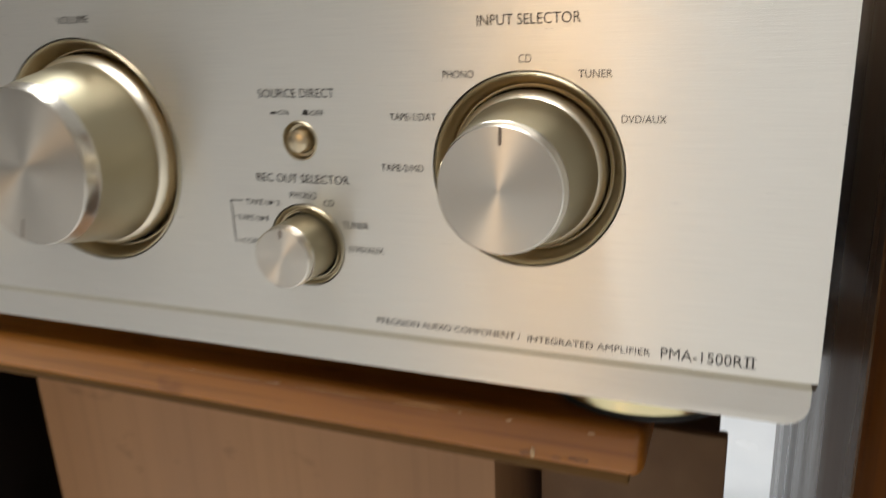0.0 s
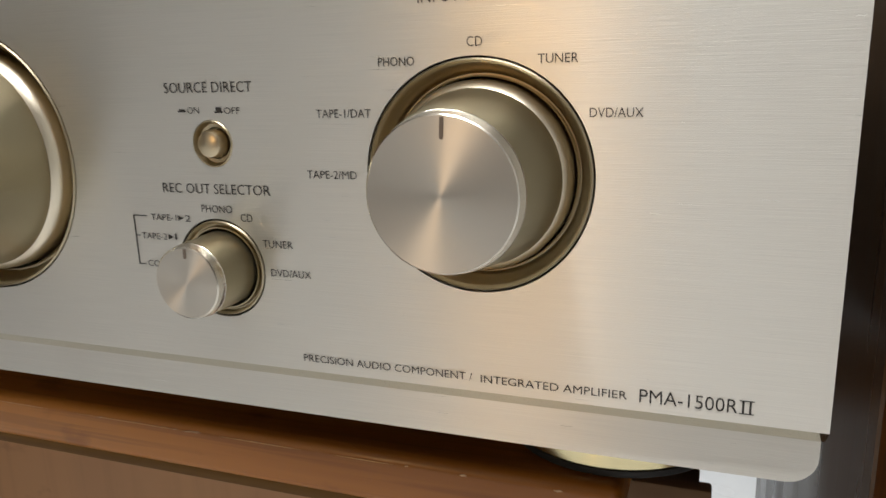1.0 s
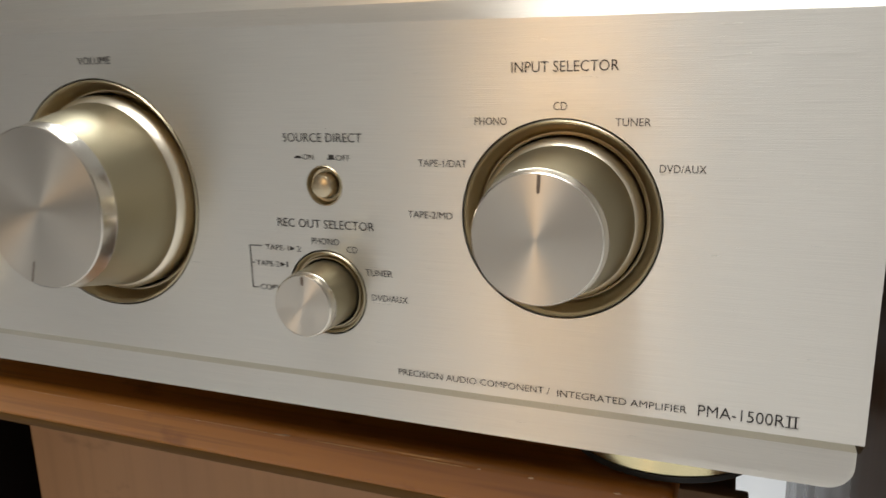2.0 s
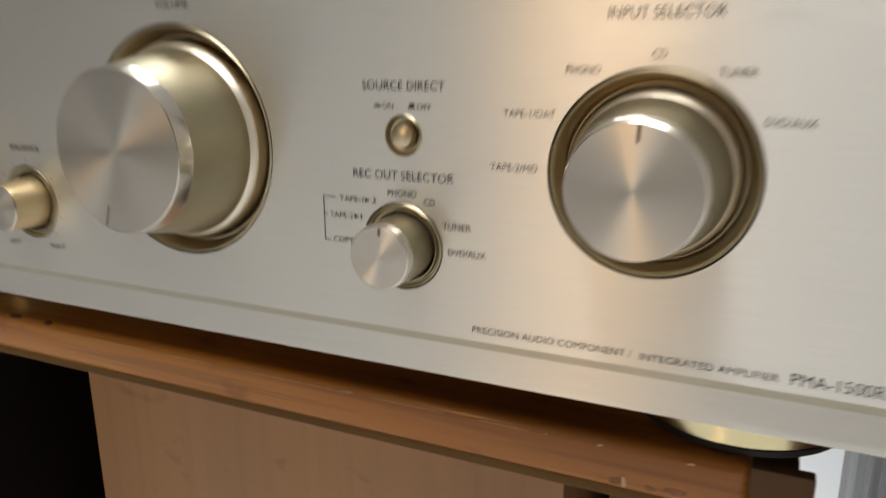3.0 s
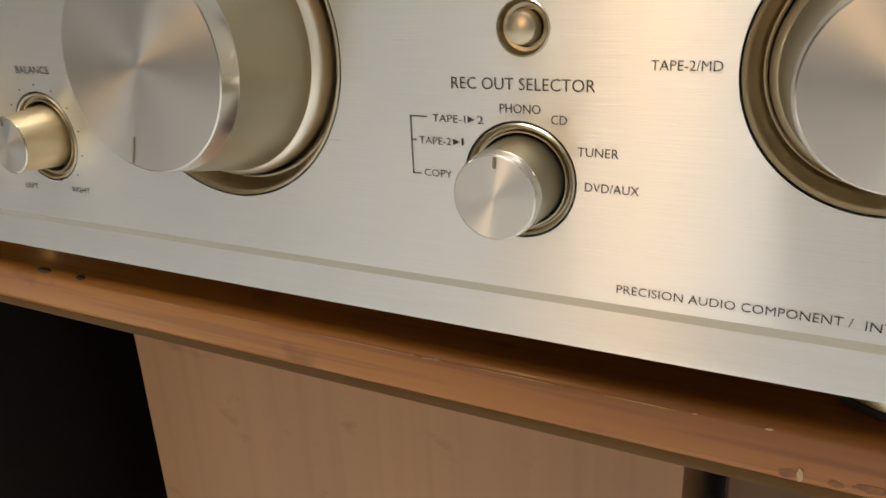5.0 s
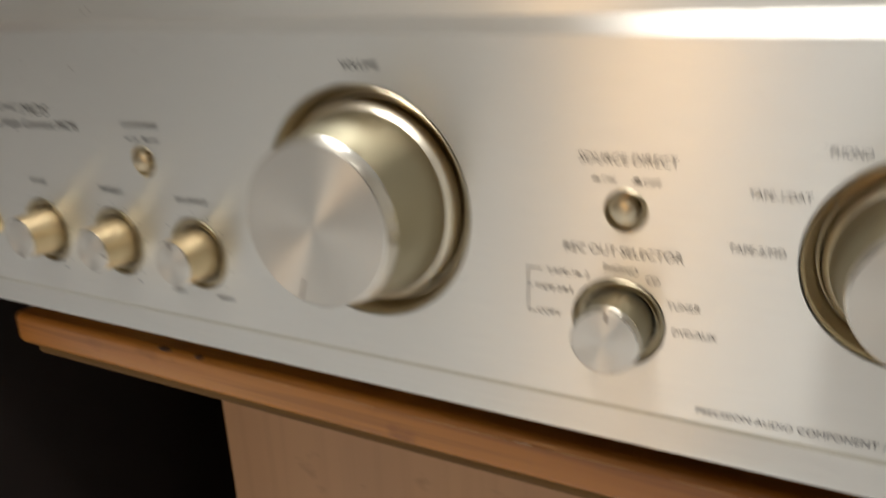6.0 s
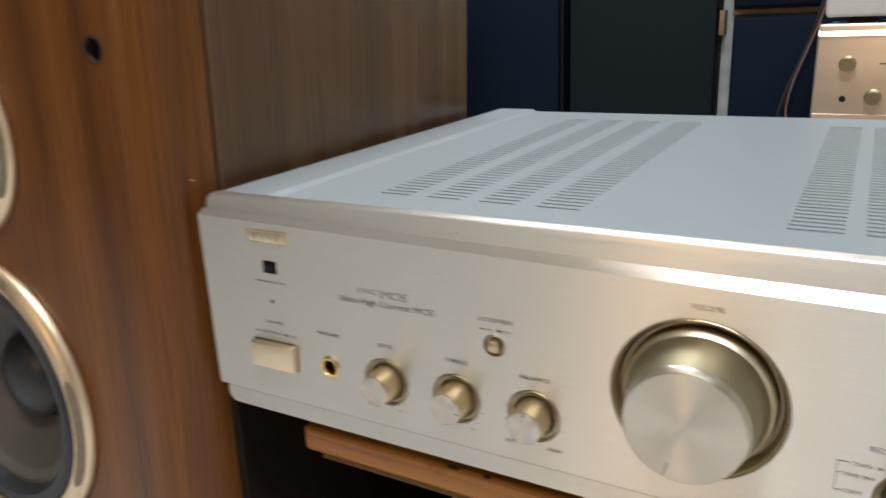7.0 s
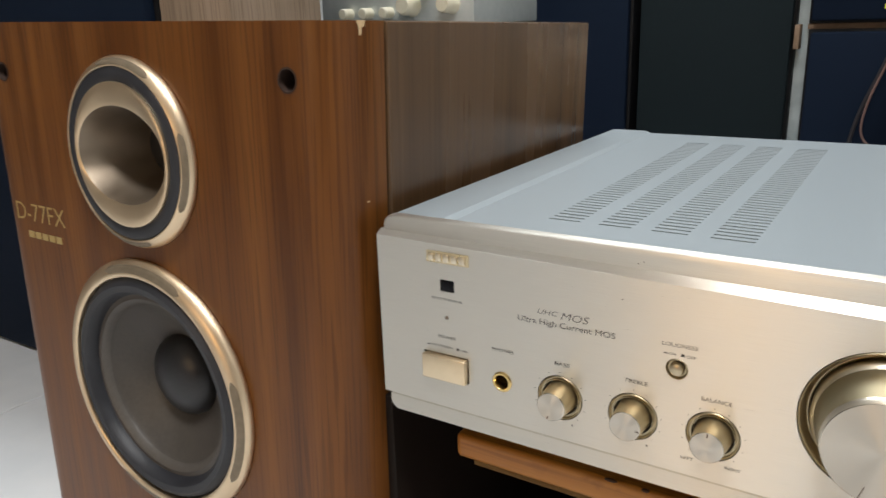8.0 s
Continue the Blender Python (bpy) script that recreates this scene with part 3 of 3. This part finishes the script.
    word("ON", 0.1584, 0.1613, 0.5271, 0.0013)
    icon(0.1558, 0.5274, False)
    word("OFF", 0.1658, 0.1700, 0.5270, 0.0013)
    icon(0.1633, 0.5273, True)
    word("UHC", 0.0950, 0.1055, 0.5347, 0.0024, shear=0.25, serif=True)
    word("MOS", 0.1070, 0.1211, 0.5336, 0.0036, shear=0.25, serif=True)
    word("Ultra High Current MOS", 0.0844, 0.1338, 0.5292, 0.0028)
    for x, z, y, r in ((0.1365, 0.5490, -0.00015, 0.00035), (0.1415, 0.5655, 0.00405, 0.0003), (0.1440, 0.5664, 0.00405, 0.0003)):
        part("speck", poly(ring_points(x, z, r, 8), y, y + 0.0001), M_mark, plate, "tiny dark speck", smooth=0)
    for c in TONE:
        for k in range(11):
            a = radians(-135 + 27 * k)
            x, z = c[0] + 0.0135 * math.sin(a), c[1] + 0.0135 * math.cos(a)
            part("scale_dot", poly(ring_points(x, z, 0.00022, 8), -0.00015, -0.00005), M_ink, plate, smooth=0)
    return amp


build_amplifier()


# ---- stand under the amplifier ----
def build_stand():
    st = thing("stand", "small brown wooden stand with a worn, rounded top board", "stand")
    bm = bmesh.new()
    add_box(bm, 0.0305, 0.3965, 0.024, 0.350, 0.4228, 0.438)
    up = [e for e in bm.edges if abs(e.verts[0].co.z - e.verts[1].co.z) > 0.01]
    bmesh.ops.bevel(bm, geom=up, offset=0.0040, segments=3, profile=0.5, affect="EDGES")
    rim = [e for e in bm.edges if e.calc_face_angle(0) > 1.2]
    bmesh.ops.bevel(bm, geom=rim, offset=0.0030, segments=4, profile=0.5, affect="EDGES")
    part("top_board", bm, M_shelf, st, "orange-brown stained board with chipped front edge")
    part("lower_ply", box(0.042, 0.3925, 0.0262, 0.348, 0.4194, 0.4230, 0.0005), M_ply, st, "dull olive-brown ply under the board")
    part("pedestal", box(0.093, 0.335, 0.080, 0.330, 0.030, 0.4193, 0.001), M_post, st, "pale brown veneered pedestal")
    # added and unseen: keeps light from behind out of the gap beside the pedestal
    part("light_block_board", box(-0.008, 0.0925, 0.330, 0.338, 0.0, 0.4190, 0.001), M_black, st, "added black board that blocks light from behind")
    # dark sheet added before the loudspeaker's side, where there is only shade
    part("shade_board", box(-0.0165, -0.0085, 0.0165, 0.338, 0.0, 0.4555, 0.001), M_shade, st, "added dark sheet in place of the shade on the loudspeaker's side")
    part("base_board", box(0.060, 0.370, 0.050, 0.350, 0.0, 0.0298, 0.002), M_shelf, st)
    random.seed(4)
    for x, z, a, b in ((0.3655, 0.4262, 0.0007, 0.0016),):
        pts = [(x + a * random.uniform(0.7, 1.2) * math.cos(t), z + b * random.uniform(0.7, 1.2) * math.sin(t)) for t in [k * math.pi / 5 for k in range(10)]]
        part("chip_and_glint", poly(pts, 0.0236, 0.0245), M_chip_glint, st, "chipped pale spot", smooth=0)
    for x, z, a, b in ((0.3632, 0.4258, 0.0017, 0.0013), (0.3790, 0.4264, 0.0036, 0.0012), (0.3722, 0.4256, 0.0015, 0.0009)):
        pts = [(x + a * random.uniform(0.7, 1.2) * math.cos(t), z + b * random.uniform(0.6, 1.2) * math.sin(t)) for t in [k * math.pi / 7 for k in range(14)]]
        part("stain", poly(pts, 0.0239, 0.0245), M_stain, st, "dark dent in the edge", smooth=0)
    # thin light lines: the highlight on the rounded, worn edge, laid on as colour
    for x, w in ((0.165, 0.030), (0.203, 0.022), (0.236, 0.040), (0.287, 0.026), (0.322, 0.018)):
        pts = [(x, 0.4353), (x + w * 0.3, 0.43522), (x + w * 0.8, 0.43518), (x + w, 0.4353), (x + w * 0.7, 0.4354), (x + w * 0.25, 0.43542)]
        part("edge_wear_glint", poly(pts, 0.02395, 0.0246), M_glint, st, "light line painting the gloss on the worn edge", smooth=0)
    for k in range(9):
        x, w = random.uniform(0.24, 0.392), random.uniform(0.0008, 0.0034)
        h = random.uniform(0.00012, 0.00030)
        z = 0.4354 + random.uniform(-0.0002, 0.0003)
        pts = [(x, z), (x + w * 0.4, z - h), (x + w, z), (x + w * 0.7, z + h)]
        part("edge_wear_glint", poly(pts, 0.0239, 0.0246), M_worn, st, "pale worn spot on the edge", smooth=0)
    for x, a in ((0.1255, 0.0040), (0.1440, 0.0024)):
        bm = bmesh.new()
        bmesh.ops.create_icosphere(bm, subdivisions=2, radius=1.0)
        bmesh.ops.scale(bm, verts=bm.verts[:], vec=(a, 0.0013, 0.0010))
        part("knot", bm, M_knot, st, "dark knot in the edge", (x, 0.0256, 0.4372))


build_stand()


# ---- loudspeakers beside it ----
def build_speaker():
    sp = thing("loudspeaker", "walnut floor-standing loudspeaker without its grille, beside the amplifier", "loudspeaker", "pair of walnut loudspeakers")
    W, H, D, R, RX = 0.355, 0.6645, 0.287, 0.035, 0.030
    horn, woof = (0.1788, 0.5832), (0.1780, 0.4184)
    # x from 0 to W, the baffle's back at y = 0, its front at y = -R
    part("cabinet", box(0, W, 0.0030, D, 0.0, H, 0.0008, 1), M_side, sp, "greyish walnut-veneered cabinet")
    part("seam", box(0.004, W - 0.004, -0.002, 0.004, 0.001, H - 0.003), M_gap, sp, "dark seam", smooth=0)
    bm = bmesh.new()
    pegs = [(0.0410, 0.6307), (0.3173, 0.6342)]
    loops = holed(bm, rect(RX, W - RX, 0.0, H), [ring_points(*horn, 0.058, 64), ring_points(*woof, 0.084, 64)] + [ring_points(*p, 0.0066, 24) for p in pegs], -R)
    n = 10
    for x, s in ((RX, -1), (W - RX, 1)):
        last = None
        for k in range(n + 1):
            a = math.pi / 2 * k / n
            c = (x + s * RX * math.sin(a), -R * math.cos(a))
            vs = (bm.verts.new((*c, 0.0)), bm.verts.new((*c, H)))
            if last:
                bm.faces.new((last[0], vs[0], vs[1], last[1]))
            last = vs
    bmesh.ops.remove_doubles(bm, verts=bm.verts[:], dist=1e-5)
    for z in (0.0, H):
        ring = [v for v in bm.verts if abs(v.co.z - z) < 1e-5 and (v.co.y > -R + 1e-5 or abs(v.co.x - RX) < 1e-4 or abs(v.co.x - W + RX) < 1e-4)]
        ring.sort(key=lambda v: v.co.x * 1000 + (v.co.y if v.co.x > W / 2 else -v.co.y))
        bm.faces.new(ring)
    for lp in loops[1:]:
        skirt(bm, [v for v in lp if v.is_valid], [lambda c: (c.x, -0.004, c.z)])
    part("baffle", bm, M_walnut, sp, "reddish walnut baffle with rounded edges", smooth=40)
    for p in pegs:
        part("peg_socket", lathe([(0.0070, -0.0004), (0.0060, -0.0005), (0.0056, 0.004), (0.0056, 0.02), (0, 0.02)], 32), M_peg, sp, "dark grille peg socket", (p[0], -R, p[1]))

    def ring_slots(parent, prof, r0, r1, angles, span):
        """Oval inlays that follow the ring's own profile."""
        def height(r):
            for (a, ya), (b, yb) in zip(prof, prof[1:]):
                if min(a, b) <= r <= max(a, b) and abs(a - b) > 1e-6:
                    return ya + (yb - ya) * (r - a) / (b - a)
            return prof[-1][1]
        for a0 in angles:
            bm = bmesh.new()
            rows = []
            for k in range(25):
                u = k / 24
                a = radians(a0 + span * (u - 0.5))
                end = max(0.02, 1 - abs(2 * u - 1) ** 10) ** 0.5
                rm, hw = (r0 + r1) / 2, (r1 - r0) / 2 * end
                rows.append([bm.verts.new((r * math.cos(a), height(r) - 0.0003, r * math.sin(a))) for r in [rm + hw * q for q in (-1, -0.5, 0, 0.5, 1)]])
            for p, q in zip(rows, rows[1:]):
                for k in range(4):
                    bm.faces.new((p[k], p[k + 1], q[k + 1], q[k]))
            part("slot", bm, M_slot, parent, "dull bronze oval inlay")

    def oval(profile, n=96):
        """As lathe, with (half width, half height, y)."""
        bm = bmesh.new()
        rings = [[bm.verts.new((a * math.cos(2 * math.pi * k / n), y, b * math.sin(2 * math.pi * k / n))) for k in range(n)] for a, b, y in profile]
        for p, q in zip(rings, rings[1:]):
            for k in range(n):
                bm.faces.new((p[k], p[(k + 1) % n], q[(k + 1) % n], q[k]))
        bm.faces.new(rings[-1])
        return bm

    # midrange horn
    hp = [(0.0655, -0.0005), (0.0657, -0.002), (0.0648, -0.0042), (0.0625, -0.0066), (0.0595, -0.0082), (0.0588, -0.0080)]
    dr = part("horn_ring", lathe([(0.0600, 0.004)] + hp + [(0.0586, -0.0060)], 96), M_spring, sp, "gold-coloured driver ring", (horn[0], -R, horn[1]))
    dr.scale = (0.940, 1.0, 0.940)
    ring_slots(dr, hp, 0.0602, 0.0640, (82, -7, -97, 173), 50)
    part("gasket", lathe([(0.0590, -0.0060), (0.0580, -0.0078), (0.0560, -0.0084), (0.0515, -0.0088), (0.0485, -0.0080)], 96), M_surround, dr, "dark rubber ring")
    bm = oval([(0.0492, 0.0492, -0.0078), (0.0490, 0.0490, -0.0098), (0.0478, 0.0476, -0.0104), (0.0470, 0.0420, -0.0102), (0.0462, 0.0360, -0.0098), (0.0458, 0.0334, -0.0092)])
    bm.faces.remove([f for f in bm.faces if len(f.verts) > 4][0])
    part("flange", bm, M_spring, dr, "gold inner flange")
    part("throat", oval([(0.0458, 0.0334, -0.0092), (0.0445, 0.0324, -0.0070), (0.0400, 0.0300, 0.003), (0.0330, 0.0262, 0.020), (0.0265, 0.0225, 0.036), (0.0205, 0.0195, 0.055), (0.0180, 0.0180, 0.070)]), M_throat, dr, "grey-brown metal horn throat")
    # bass driver
    wp = [(0.0972, -0.0005), (0.0974, -0.002), (0.0962, -0.0046), (0.0930, -0.0072), (0.0885, -0.0086), (0.0866, -0.0084)]
    dr = part("woofer_ring", lathe([(0.0850, 0.004)] + wp + [(0.0856, -0.0076), (0.0852, -0.004)], 120), M_spring, sp, "gold-coloured driver ring", (woof[0], -R, woof[1]))
    dr.scale = (0.962, 1.0, 0.962)
    ring_slots(dr, wp, 0.0890, 0.0945, (87, -6, -95), 50)
    part("surround", lathe([(0.0850, -0.005), (0.0835, -0.0065), (0.0795, -0.0088), (0.0750, -0.0080), (0.0718, -0.0045), (0.0708, 0.0000)], 120), M_surround, dr, "black rubber surround")
    part("cone_edge", lathe([(0.0710, 0.0), (0.0700, 0.0002), (0.0672, -0.0006), (0.0645, 0.0008), (0.0625, 0.0042)], 120), M_edge, dr, "grey cone edge")
    part("cone", lathe([(0.0627, 0.0040), (0.0610, 0.0066), (0.0450, 0.0160), (0.0310, 0.0250)], 120), M_cone, dr, "dark grey paper cone")
    part("dust_cap", lathe([(0.0320, 0.0245)] + [(0.0320 * math.cos(a), 0.0245 - 0.016 * math.sin(a)) for a in [k * math.pi / 20 for k in range(1, 10)]] + [(0, 0.0085)], 72), M_cap, dr, "black dust cap")
    lettering("D-77FX", 0.0295, 0.0915, 0.5212, 0.0135, sp, M_print, y=-R - 0.0003)
    for k in range(5):
        part("print_bar", box(0.0415 + k * 0.0089, 0.0485 + k * 0.0089, -R - 0.0004, -R + 0.0004, 0.5080, 0.5130), M_print, sp, "", smooth=0)
    return sp


spk = build_speaker()
spk.matrix_basis = pose(-0.3774, 0.0114, 0.0144, -1.4, 1.2, 0)
copy_thing(spk, pose(0.4475, 0.0265, 0))


def edge_y(x):
    """The baffle's face at x, where its edge rounds away."""
    u = max(0.0, (x - 0.325) / 0.030)
    return -0.035 * math.sqrt(max(0.0, 1 - u * u)) - 0.0003


# first outline: chipped veneer at the top; second: a small reflection painted on
for pts in ([(0.3508, 0.6646), (0.3530, 0.6646), (0.3527, 0.6615), (0.3522, 0.6610), (0.3521, 0.6575), (0.3515, 0.6570), (0.3514, 0.6615)],
            [(0.3522, 0.5692), (0.3527, 0.5695), (0.3530, 0.5690), (0.3527, 0.5686), (0.3523, 0.5687)]):
    bm = bmesh.new()
    bm.faces.new([bm.verts.new((x, edge_y(x), z)) for x, z in pts])
    part("chip_and_glint", bm, M_chip_glint, spk, "pale mark on the edge: chipped veneer above, painted glint below", smooth=0)


# ---- things behind ----
def cabinet(name, x0, x1, y0, y1, z0, z1, cloth, label):
    """A covered loudspeaker: black case with a cloth grille."""
    t = thing(name, label, "loudspeaker", "dark loudspeakers behind")
    part("case", box(x0, x1, y0 + 0.022, y1, z0, z1, 0.003), M_black, t)
    part("grille", box(x0 + 0.006, x1 - 0.006, y0, y0 + 0.0215, z0 + 0.006, z1 - 0.006, 0.006), cloth, t, "stretched dark cloth grille")
    return t


cabinet("covered_loudspeaker", -0.96, -0.4145, 1.60, 1.95, 0, 1.15, M_navy, "tall loudspeaker with dark navy cloth grille")
cabinet("covered_loudspeaker", -0.396, -0.035, 1.60, 1.95, 0, 1.15, M_green, "tall loudspeaker with blackish green cloth grille")
lower = cabinet("covered_loudspeaker", -0.008, 0.46, 1.60, 1.95, 0, 0.6225, M_navy, "navy loudspeaker carrying a second one")
upper = cabinet("covered_loudspeaker", -0.010, 0.46, 1.60, 1.95, 0.6345, 1.30, M_navy, "navy loudspeaker stacked on another")
cabinet("covered_loudspeaker", -1.75, -0.80, 0.48, 0.85, 0, 1.1, M_navy, "broad navy cloth-covered loudspeaker on the tiled floor")
strip = thing("packing_strip", "brown cardboard strip between the stacked loudspeakers", "packing strip")
part("strip", box(-0.012, 0.40, 1.625, 1.9, 0.6227, 0.6343, 0.001), M_tape, strip)
part("flap", box(-0.034, -0.0225, 1.592, 1.628, 0.580, 0.6340, 0.002), M_tape, strip)
brown = thing("veneered_cabinet", "tall narrow grey-brown veneered cabinet", "cabinet")
part("case", box(-0.795, -0.638, 0.50, 0.70, 0, 1.2, 0.003), M_brown, brown)

# pale unit with knobs behind the walnut speaker
unit = thing("pale_amplifier", "pale silver amplifier with a row of cream knobs", "amplifier")
part("case", box(-0.984, -0.575, 1.10, 1.4, 0.660, 0.80, 0.003), M_pale, unit)
for k in range(3):
    bm = lathe([(0, -0.03), (0.010, -0.03), (0.012, -0.028), (0.012, 0.0)], 24)
    part("knob", bm, M_cream, unit, "cream knob", (-0.90 + 0.056 * k, 1.10, 0.687))
for x, z, r in ((-0.728, 0.700, 0.020), (-0.628, 0.700, 0.018), (-0.690, 0.730, 0.012)):
    part("dial", lathe([(0, -0.04), (r * 0.8, -0.04), (r, -0.034), (r, -0.006), (r * 1.15, 0.0)], 32), M_cream, unit, "larger cream dial", (x, 1.10, z))
table = thing("side_table", "plain dark side table under the pale amplifier", "table")
part("body", box(-0.97, -0.58, 1.12, 1.4, 0, 0.6595, 0.003), M_black, table)


def build_second_amp():
    a = thing("second_amplifier", "champagne amplifier with small round knobs, on a black rack", "amplifier", "stacked amplifiers")
    part("case", box(0.206, 0.628, 1.112, 1.42, 0.466, 0.608, 0.002), M_cover, a)
    uv_x(part("front_plate", box(0.2005, 0.6345, 1.10, 1.112, 0.463, 0.6125, 0.0045, 3), M_panel_warm, a, "rose-champagne front plate"))
    bm = bmesh.new()
    ends = [[bm.verts.new((x, y, z)) for y, z in ((1.0995, 0.5943), (1.0962, 0.5945), (1.0995, 0.6012))] for x in (0.2025, 0.6325)]
    for k in range(3):
        bm.faces.new((ends[0][k], ends[0][(k + 1) % 3], ends[1][(k + 1) % 3], ends[1][k]))
    bm.faces.new(ends[0]), bm.faces.new(ends[1])
    part("bright_edge", bm, M_bevel, a, "polished slanted ridge", smooth=0)
    uv_x(part("base_strip", box(0.2030, 0.6320, 1.0985, 1.0999, 0.4660, 0.4745, 0.0006, 1), M_panel_warm, a))
    kn = lathe([(0, -0.016), (0.0095, -0.016), (0.0105, -0.0145), (0.0105, -0.002), (0.0125, -0.001), (0.0125, 0.0)], 32)
    k0 = part("knob", kn, M_knob_dark, a, "small champagne knob", (0.2864, 1.10, 0.501))
    for x in (0.332, 0.377, 0.422):
        share(k0, a, (x, 1.10, 0.501))
    share(k0, a, (0.2465, 1.10, 0.5515))
    share(k0, a, (0.400, 1.10, 0.5515))
    part("jack", lathe([(0, -0.001), (0.0045, -0.001), (0.005, 0.0)], 24), M_gap, a, "dark socket", (0.2443, 1.10, 0.498))
    part("print_line", box(0.290, 0.345, 1.0992, 1.0999, 0.551, 0.5530), M_mark, a, smooth=0)
    for x in (0.26, 0.58):
        for y in (1.14, 1.38):
            part("foot", box(x - 0.02, x + 0.02, y - 0.02, y + 0.02, 0.450, 0.4648, 0.003), M_black, a)
    b = thing("white_unit", "white audio unit stacked on the champagne amplifier", "audio unit", "stacked amplifiers")
    part("case", box(0.208, 0.628, 1.102, 1.42, 0.622, 0.76, 0.006, 3), M_white, b)
    for x in (0.26, 0.58):
        for y in (1.14, 1.38):
            part("foot", box(x - 0.02, x + 0.02, y - 0.02, y + 0.02, 0.6082, 0.6219, 0.002), M_black, b)
    r = thing("rack", "low black rack carrying the stacked units", "rack")
    part("body", box(0.19, 0.66, 1.09, 1.45, 0, 0.4498, 0.004), M_black, r)


build_second_amp()
c = thing("speaker_cable", "black and pinkish cable hanging in front of the speakers", "cable")
part("dark_lead", tube([(0.195, 1.57, 0.80), (0.186, 1.57, 0.70), (0.170, 1.57, 0.61), (0.145, 1.57, 0.53), (0.115, 1.57, 0.45), (0.098, 1.57, 0.36), (0.10, 1.56, 0.18), (0.12, 1.5, 0.004)], 0.0045), M_cable, c)
part("pink_lead", tube([(0.202, 1.56, 0.80), (0.193, 1.56, 0.70), (0.176, 1.56, 0.61), (0.152, 1.56, 0.54), (0.128, 1.56, 0.47), (0.120, 1.56, 0.40), (0.150, 1.56, 0.37), (0.19, 1.5, 0.34)], 0.0026), M_copper, c)
part("badge", box(0.136, 0.166, 1.597, 1.6005, 0.662, 0.673, 0.001), M_yellow, upper, "small yellow label")

# cardboard box under the overhang
cb = thing("cardboard_box", "brown cardboard box with worn open flaps", "box")
part("body", box(0.345, 0.414, 0.115, 0.32, 0, 0.380, 0.0015), M_card, cb)
part("flap", box(0.346, 0.418, 0.108, 0.1145, 0.33, 0.3915, 0.001), M_card, cb)

# ---- floor tiles ----
S, J = 0.60, 0.003
tile_mesh = None
nx, ny = int((X1 - X0) / S) + 1, int((Y1 - Y0) / S) + 1
for i in range(nx):
    for j in range(ny):
        x0, y0 = X0 + i * S + 0.07, Y0 + j * S - 0.06
        if tile_mesh is None:
            t = part("tile", box(J / 2, S - J / 2, J / 2, S - J / 2, -0.010, 0, 0.001, 1), M_floor, floor, "", (x0, y0, 0))
            tile_mesh = t
        else:
            share(tile_mesh, floor, (x0, y0, 0))
